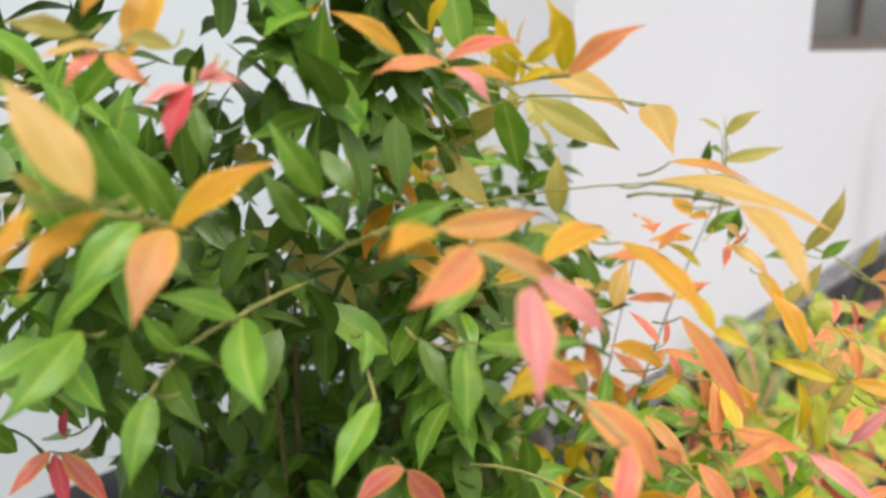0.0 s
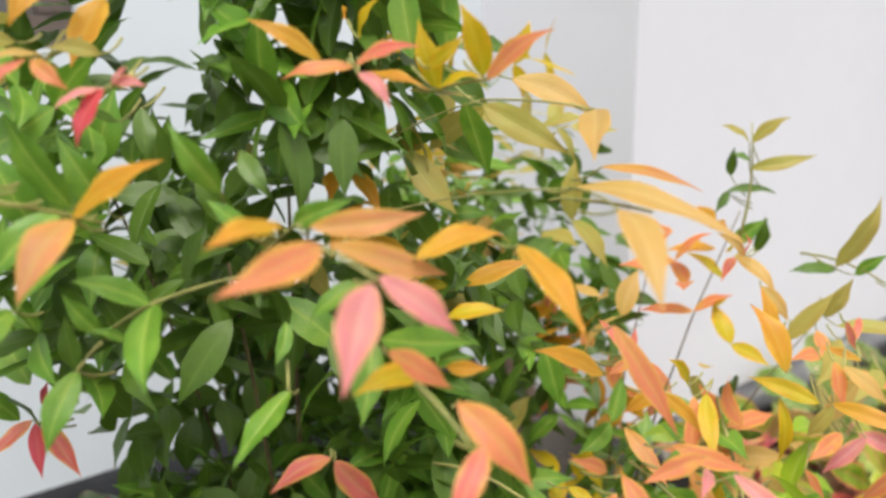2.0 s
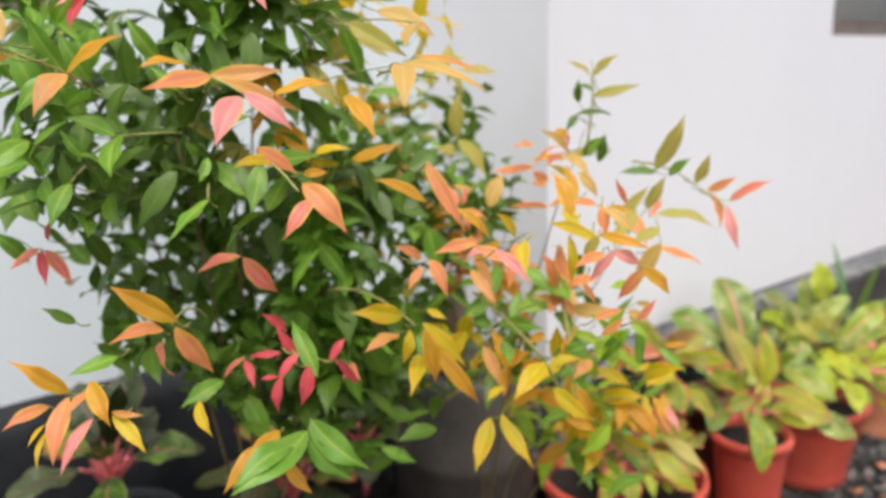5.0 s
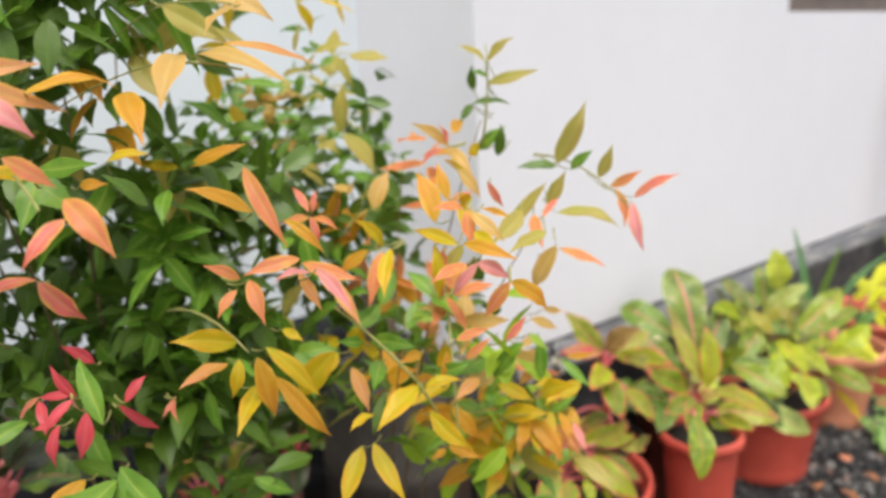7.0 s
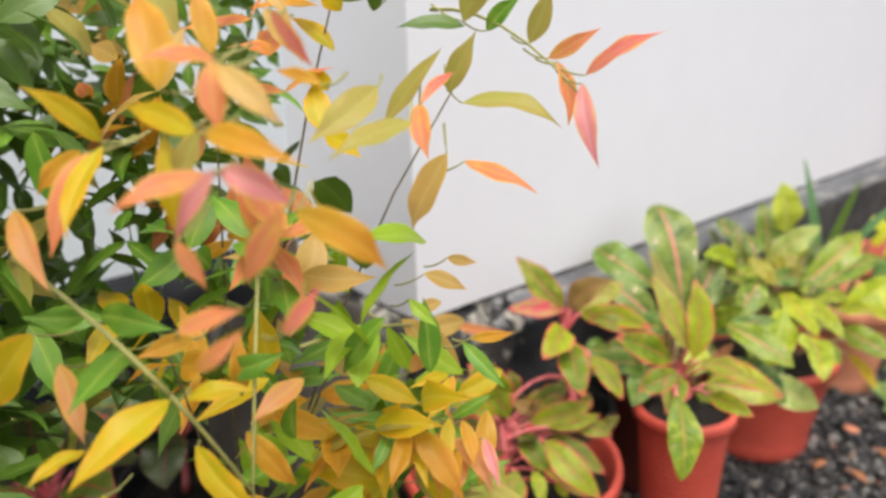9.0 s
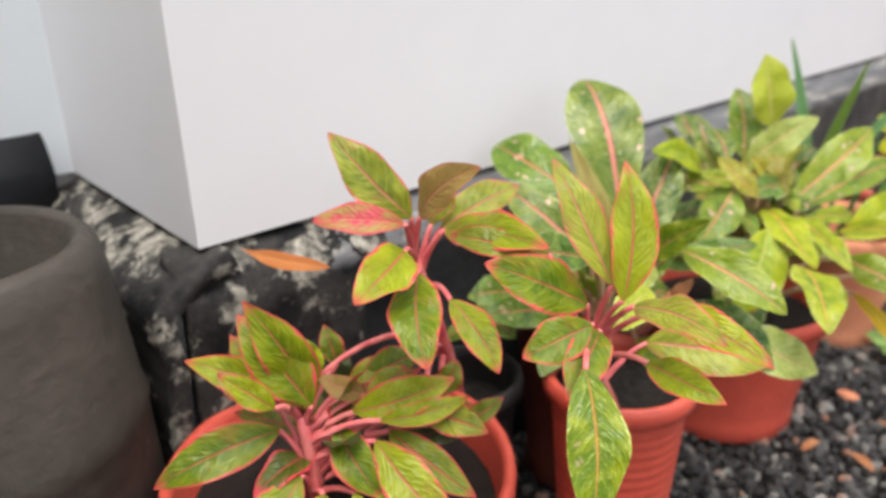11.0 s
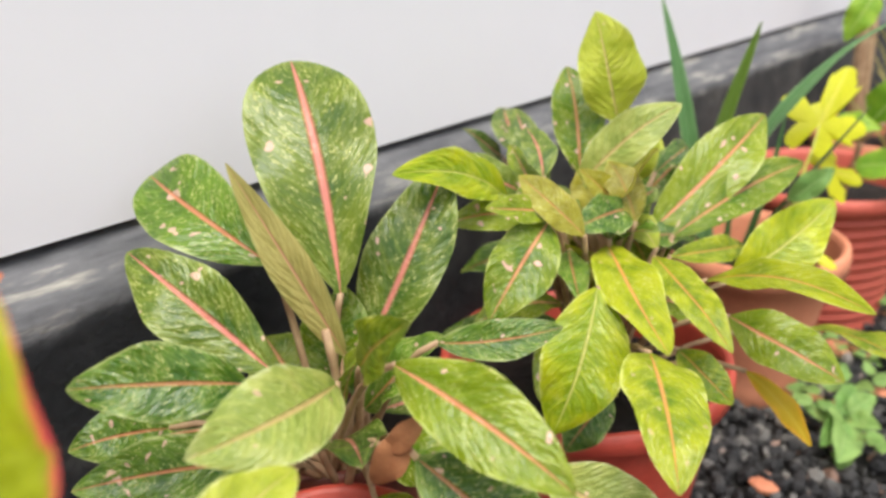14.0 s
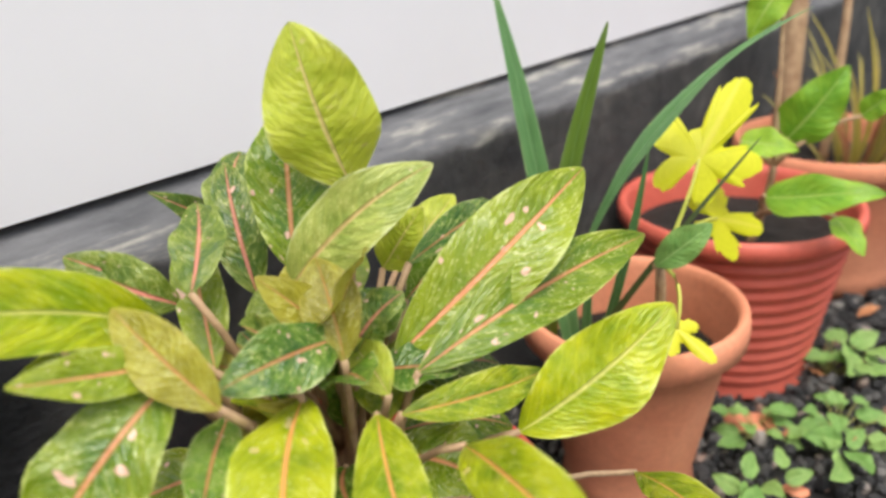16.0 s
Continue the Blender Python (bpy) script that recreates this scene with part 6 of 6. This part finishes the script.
tufted(speckled, "speckled_dark", (0.231, 1.783, 0.282), (0.159, 1.691, 0.283), 0.035, shape="oval")
tufted(speckled, "speckled_dark", (0.295, 1.757, 0.251), (0.284, 1.709, 0.217), 0.038, shape="oval")
tufted(speckled, "lime_pink", (0.241, 1.858, 0.359), (0.273, 1.847, 0.326), 0.034, shape="oval")
tufted(speckled, "lime_soft", (0.211, 1.890, 0.443), (0.197, 1.871, 0.541), 0.064, shape="oval")
tufted(speckled, "speckled", (0.199, 1.848, 0.401), (0.153, 1.890, 0.488), 0.049, shape="oval")
tufted(speckled, "speckled_pale", (0.203, 1.839, 0.391), (0.263, 1.908, 0.461), 0.044, shape="oval")
tufted(speckled, "lime_soft", (0.203, 1.914, 0.377), (0.231, 1.928, 0.422), 0.030, shape="oval")
tufted(speckled, "speckled", (0.265, 1.864, 0.357), (0.295, 2.011, 0.435), 0.057, shape="oval")
tufted(speckled, "speckled", (0.289, 1.858, 0.359), (0.327, 2.036, 0.387), 0.042, shape="oval")
tufted(speckled, "lime", (0.326, 1.899, 0.311), (0.374, 1.986, 0.372), 0.054, shape="oval")
tufted(speckled, "lime_pink", (0.302, 1.831, 0.352), (0.319, 1.932, 0.333), 0.025, shape="oval")
tufted(speckled, "speckled", (0.247, 1.738, 0.399), (0.252, 1.659, 0.346), 0.050, shape="oval")
tufted(speckled, "brown", (0.273, 1.748, 0.390), (0.223, 1.731, 0.434), 0.030, shape="oval")
tufted(speckled, "brown", (0.274, 1.820, 0.380), (0.235, 1.839, 0.422), 0.033, shape="oval")
tufted(speckled, "speckled_grey", (0.213, 1.775, 0.420), (0.164, 1.814, 0.447), 0.030, shape="oval")
tufted(speckled, "speckled_grey", (0.132, 1.855, 0.404), (0.054, 1.914, 0.434), 0.041, shape="oval")
tufted(speckled, "speckled_grey", (0.072, 1.888, 0.388), (0.076, 1.826, 0.433), 0.021, shape="point")
tufted(speckled, "speckled_grey", (0.167, 1.785, 0.406), (0.146, 1.742, 0.436), 0.023, shape="oval")
tufted(speckled, "speckled_dark", (0.247, 1.897, 0.399), (0.211, 2.025, 0.385), 0.025, shape="oval")
tufted(speckled, "speckled_dark", (0.266, 1.794, 0.371), (0.235, 1.815, 0.394), 0.024, shape="oval")
tufted(speckled, "speckled_dark", (0.247, 1.765, 0.366), (0.289, 1.720, 0.350), 0.026, shape="oval")
tufted(speckled, "speckled_grey", (0.161, 1.843, 0.375), (0.108, 1.868, 0.447), 0.037, shape="oval")
tufted(speckled, "brown", (0.262, 1.840, 0.364), (0.228, 1.804, 0.422), 0.029, shape="oval")
tufted(speckled, "speckled_dark", (0.264, 1.826, 0.387), (0.259, 1.755, 0.390), 0.036, shape="oval")
tufted(speckled, "lime_soft", (0.285, 1.838, 0.353), (0.252, 1.839, 0.376), 0.025, shape="oval")
tufted(speckled, "speckled_dark", (0.216, 1.920, 0.355), (0.221, 2.020, 0.387), 0.042, shape="oval")
tufted(speckled, "speckled_grey", (0.180, 1.784, 0.399), (0.138, 1.744, 0.433), 0.032, shape="oval")
tufted(speckled, "speckled", (0.202, 1.857, 0.366), (0.187, 1.911, 0.388), 0.029, shape="oval")
tufted(speckled, "speckled", (0.239, 1.753, 0.400), (0.236, 1.677, 0.425), 0.024, shape="oval")
tufted(speckled, "lime_soft", (0.193, 1.934, 0.364), (0.198, 1.993, 0.403), 0.032, shape="oval")
tufted(speckled, "speckled", (0.217, 1.777, 0.373), (0.145, 1.814, 0.429), 0.029, shape="oval")
rosette(speckled, (0.225, 1.845, 0.28), 12, 0.12, ["speckled", "speckled_dark", "lime_pink", "speckled"], 0.048, 51)
rosette(speckled, (0.235, 1.835, 0.345), 13, 0.085, ["speckled", "speckled_dark", "speckled_grey", "brown"], 0.042, 53)

seedling = thing("potted_seedling", (0.215, 2.225, 0), "yellow-green papaya seedling in a weathered terracotta pot", "potted plant", "pots along the wall")
pot(seedling, 0.112, 0.072, 0.222, TERRACOTTA, rim=0.03, lip=0.010, soil_at=0.06, label="weathered terracotta pot")
rooted(seedling, (0.250, 2.195, 0.155), (0.268, 2.174, 0.296), TAN_STALK, 0.0062, 0.0)
stalked(seedling, "mint", (0.276, 2.150, 0.305), (0.313, 2.172, 0.345), 0.029, shape="oval")
lobed_leaf(seedling, "acid", (0.273, 2.226, 0.378), (0.279, 2.298, 0.442), 0.089, 3)
lobed_leaf(seedling, "acid", (0.286, 2.242, 0.320), (0.333, 2.327, 0.288), 0.062, 5)
lobed_leaf(seedling, "acid", (0.306, 2.135, 0.262), (0.335, 2.135, 0.245), 0.035, 8)
stalk(seedling, (0.268, 2.174, 0.296), (0.273, 2.226, 0.378), (0.004, 0, 0.004), 0.0022, 0.0015, FRESH_STALK)
stalk(seedling, (0.268, 2.174, 0.296), (0.286, 2.242, 0.320), (0, 0, 0.01), 0.0022, 0.0015, FRESH_STALK)
stalk(seedling, (0.268, 2.174, 0.296), (0.306, 2.135, 0.262), (0.008, 0, 0.012), 0.0022, 0.0015, FRESH_STALK)

blades = thing("bladed_plant", (0.17, 2.19, 0.14), "stiff plant with long narrow green blades in the terracotta pot", "plant")
leaf(blades, "blade", (0.178, 2.178, 0.165), (0.085, 2.182, 0.524), 0.025, bend=0.02, shape="blade")
leaf(blades, "blade_fresh", (0.135, 2.195, 0.165), (0.224, 2.153, 0.503), 0.024, bend=0.015, shape="blade")
leaf(blades, "blade", (0.205, 2.150, 0.300), (0.341, 2.262, 0.503), 0.024, bend=0.11, shape="lance", facing=Vector((-0.1, -0.3, 1)).normalized())
leaf(blades, "blade", (0.190, 2.172, 0.165), (0.208, 2.153, 0.318), 0.010, bend=0.0, shape="blade")
leaf(blades, "blade", (0.200, 2.176, 0.165), (0.254, 2.172, 0.403), 0.010, shape="blade")
leaf(blades, "thin", (0.192, 2.168, 0.170), (0.332, 2.208, 0.412), 0.006, bend=0.12, shape="blade")

climber = thing("potted_climber", (0.195, 2.515, 0), "plant with glossy heart-shaped leaves in a faded ribbed red pot", "potted plant", "pots along the wall")
pot(climber, 0.148, 0.105, 0.235, RIBBED_RED, 11, label="faded red ribbed plastic pot")
rooted(climber, (0.22, 2.48, 0.17), (0.25, 2.47, 0.30), TAN_STALK, 0.006, 0.03)
stalked(climber, "plain", (0.261, 2.426, 0.277), (0.376, 2.445, 0.297), 0.048, shape="heart")
stalked(climber, "plain", (0.330, 2.443, 0.263), (0.369, 2.419, 0.236), 0.033, shape="heart")
stalked(climber, "plain", (0.217, 2.450, 0.328), (0.278, 2.462, 0.323), 0.039, shape="heart")
stalked(climber, "plain", (0.259, 2.478, 0.331), (0.305, 2.504, 0.411), 0.060, shape="heart")
stalked(climber, "plain", (0.324, 2.505, 0.358), (0.358, 2.512, 0.388), 0.028, shape="heart")
stalked(climber, "plain", (0.239, 2.473, 0.502), (0.217, 2.447, 0.442), 0.043, shape="heart")

dry_pot = thing("potted_tree", (0.20, 2.86, 0), "bare grey trunk with dry grass in a terracotta pot", "potted plant", "pots along the wall")
pot(dry_pot, 0.15, 0.11, 0.23, TERRACOTTA, rim=0.03, label="terracotta pot")
stalk(dry_pot, (0.14, 2.80, 0.18), (0.10, 2.84, 0.95), (0.01, 0, 0), 0.020, 0.014, TAN_STALK, "trunk")
stalk(dry_pot, (0.20, 2.80, 0.18), (0.19, 2.83, 0.60), (0.01, 0, 0), 0.008, 0.005, TAN_STALK, "branch")
grass_rng = random.Random(31)
for i in range(46):
    a, r = grass_rng.uniform(0, 6.28), grass_rng.uniform(0.02, 0.09)
    foot = Vector((0.24 + 0.5 * r * math.cos(a), 2.84 + 0.5 * r * math.sin(a), 0.19))
    tip = foot + Vector((r * 1.4 * math.cos(a), r * 1.4 * math.sin(a), grass_rng.uniform(0.10, 0.26)))
    leaf(dry_pot, grass_rng.choice(["dry", "reverse", "olive", "reverse"]), tuple(foot), tuple(tip), 0.007, shape="blade", bend=0.1, name="grass_blade")

# A fallen leaf on the plinth's edge.
fallen = thing("fallen_leaf", (0.05, 1.2, 0.36), "curled orange leaf lying against the black plinth", "leaf")
leaf(fallen, "faded", (0.155, 1.207, 0.426), (0.056, 1.172, 0.425), 0.015)

# Odds and ends on the gravel.
for at, r, colour, label in (((0.334, 2.022, 0.012), 0.012, TERRACOTTA, "orange chip of broken terracotta on the gravel"), ((0.285, 2.385, 0.010), 0.022, TERRACOTTA, "flat piece of terracotta lying on the gravel"), ((0.37, 2.30, 0.012), 0.010, TERRACOTTA, "orange chip of broken terracotta on the gravel")):
    chip_bm = bmesh.new()
    bmesh.ops.create_icosphere(chip_bm, subdivisions=2, radius=r)
    for v in chip_bm.verts:
        v.co = Vector((v.co.x * 1.4, v.co.y, v.co.z * 0.5)) * (1 + 0.35 * noise.noise(v.co * 70 + Vector(at) * 9))
    chip_mesh = bpy.data.meshes.new("terracotta_chip")
    chip_bm.to_mesh(chip_mesh)
    chip_bm.free()
    chip_mesh.materials.append(colour)
    chip = new("terracotta_chip", chip_mesh)
    chip.location = at
    tagged(chip, label, "chip", "chips on the gravel")
litter = random.Random(77)
for i in range(14):
    x, y = litter.uniform(0.30, 0.55), litter.uniform(1.75, 2.75)
    bit = thing("dry_leaf", (x, y, 0.012), "small dry brown leaf lying on the gravel", "leaf", "dry leaves on the gravel")
    a, l = litter.uniform(0, 6.28), litter.uniform(0.02, 0.05)
    leaf(bit, "dry", (x, y, 0.014), (x + l * math.cos(a), y + l * math.sin(a), 0.018), l * 0.35, bend=0.12, name="blade", facing=Vector((0.1, -0.1, 1)))

# Weeds in the gravel.
weed = thing("weed", (0.30, 2.37, 0), "small mint green weed growing in the gravel", "weed", "weeds in the gravel")
leaf(weed, "mint", (0.333, 2.244, 0.030), (0.304, 2.242, 0.038), 0.019, shape="heart")
leaf(weed, "mint", (0.329, 2.268, 0.030), (0.321, 2.301, 0.038), 0.021, shape="heart")
leaf(weed, "mint", (0.353, 2.304, 0.030), (0.338, 2.326, 0.038), 0.017, shape="heart")
leaf(weed, "mint", (0.362, 2.288, 0.030), (0.382, 2.309, 0.038), 0.018, shape="heart")
leaf(weed, "mint", (0.347, 2.266, 0.030), (0.374, 2.253, 0.038), 0.019, shape="heart")
leaf(weed, "mint", (0.342, 2.251, 0.030), (0.344, 2.206, 0.038), 0.029, shape="heart")
leaf(weed, "mint", (0.306, 2.213, 0.030), (0.284, 2.194, 0.038), 0.018, shape="heart")
sprout(weed, 87)
weed = thing("weed", (0.32, 2.55, 0), "small mint green weed growing in the gravel", "weed", "weeds in the gravel")
leaf(weed, "mint", (0.322, 2.609, 0.030), (0.298, 2.593, 0.038), 0.019, shape="heart")
leaf(weed, "mint", (0.329, 2.597, 0.030), (0.352, 2.633, 0.038), 0.027, shape="heart")
leaf(weed, "mint", (0.334, 2.583, 0.030), (0.353, 2.507, 0.038), 0.048, shape="heart")
leaf(weed, "mint", (0.341, 2.571, 0.030), (0.327, 2.536, 0.038), 0.024, shape="heart")
leaf(weed, "mint", (0.353, 2.597, 0.030), (0.388, 2.573, 0.038), 0.026, shape="heart")
sprout(weed, 86)
weed = thing("weed", (0.37, 2.43, 0), "small weed with a red bud growing in the gravel", "weed", "weeds in the gravel")
leaf(weed, "mint", (0.385, 2.388, 0.030), (0.352, 2.361, 0.038), 0.027, shape="heart")
leaf(weed, "mint", (0.393, 2.381, 0.030), (0.400, 2.411, 0.038), 0.019, shape="heart")
leaf(weed, "mint", (0.396, 2.372, 0.030), (0.429, 2.340, 0.038), 0.029, shape="heart")
leaf(weed, "scarlet", (0.398, 2.392, 0.030), (0.392, 2.390, 0.038), 0.006, shape="oval")
leaf(weed, "mint", (0.394, 2.359, 0.030), (0.399, 2.306, 0.038), 0.033, shape="heart")
sprout(weed, 85)
weed = thing("weed", (0.36, 2.16, 0), "small mint green weed growing in the gravel", "weed", "weeds in the gravel")
leaf(weed, "mint", (0.349, 2.173, 0.030), (0.318, 2.163, 0.038), 0.021, shape="heart")
leaf(weed, "mint", (0.360, 2.182, 0.030), (0.388, 2.078, 0.038), 0.054, shape="heart")
leaf(weed, "mint", (0.361, 2.198, 0.030), (0.377, 2.245, 0.038), 0.031, shape="heart")
leaf(weed, "mint", (0.353, 2.192, 0.030), (0.347, 2.255, 0.038), 0.040, shape="heart")
leaf(weed, "mint", (0.357, 2.188, 0.030), (0.363, 2.097, 0.038), 0.039, shape="heart")
leaf(weed, "mint", (0.365, 2.186, 0.030), (0.405, 2.175, 0.038), 0.026, shape="heart")
sprout(weed, 88)
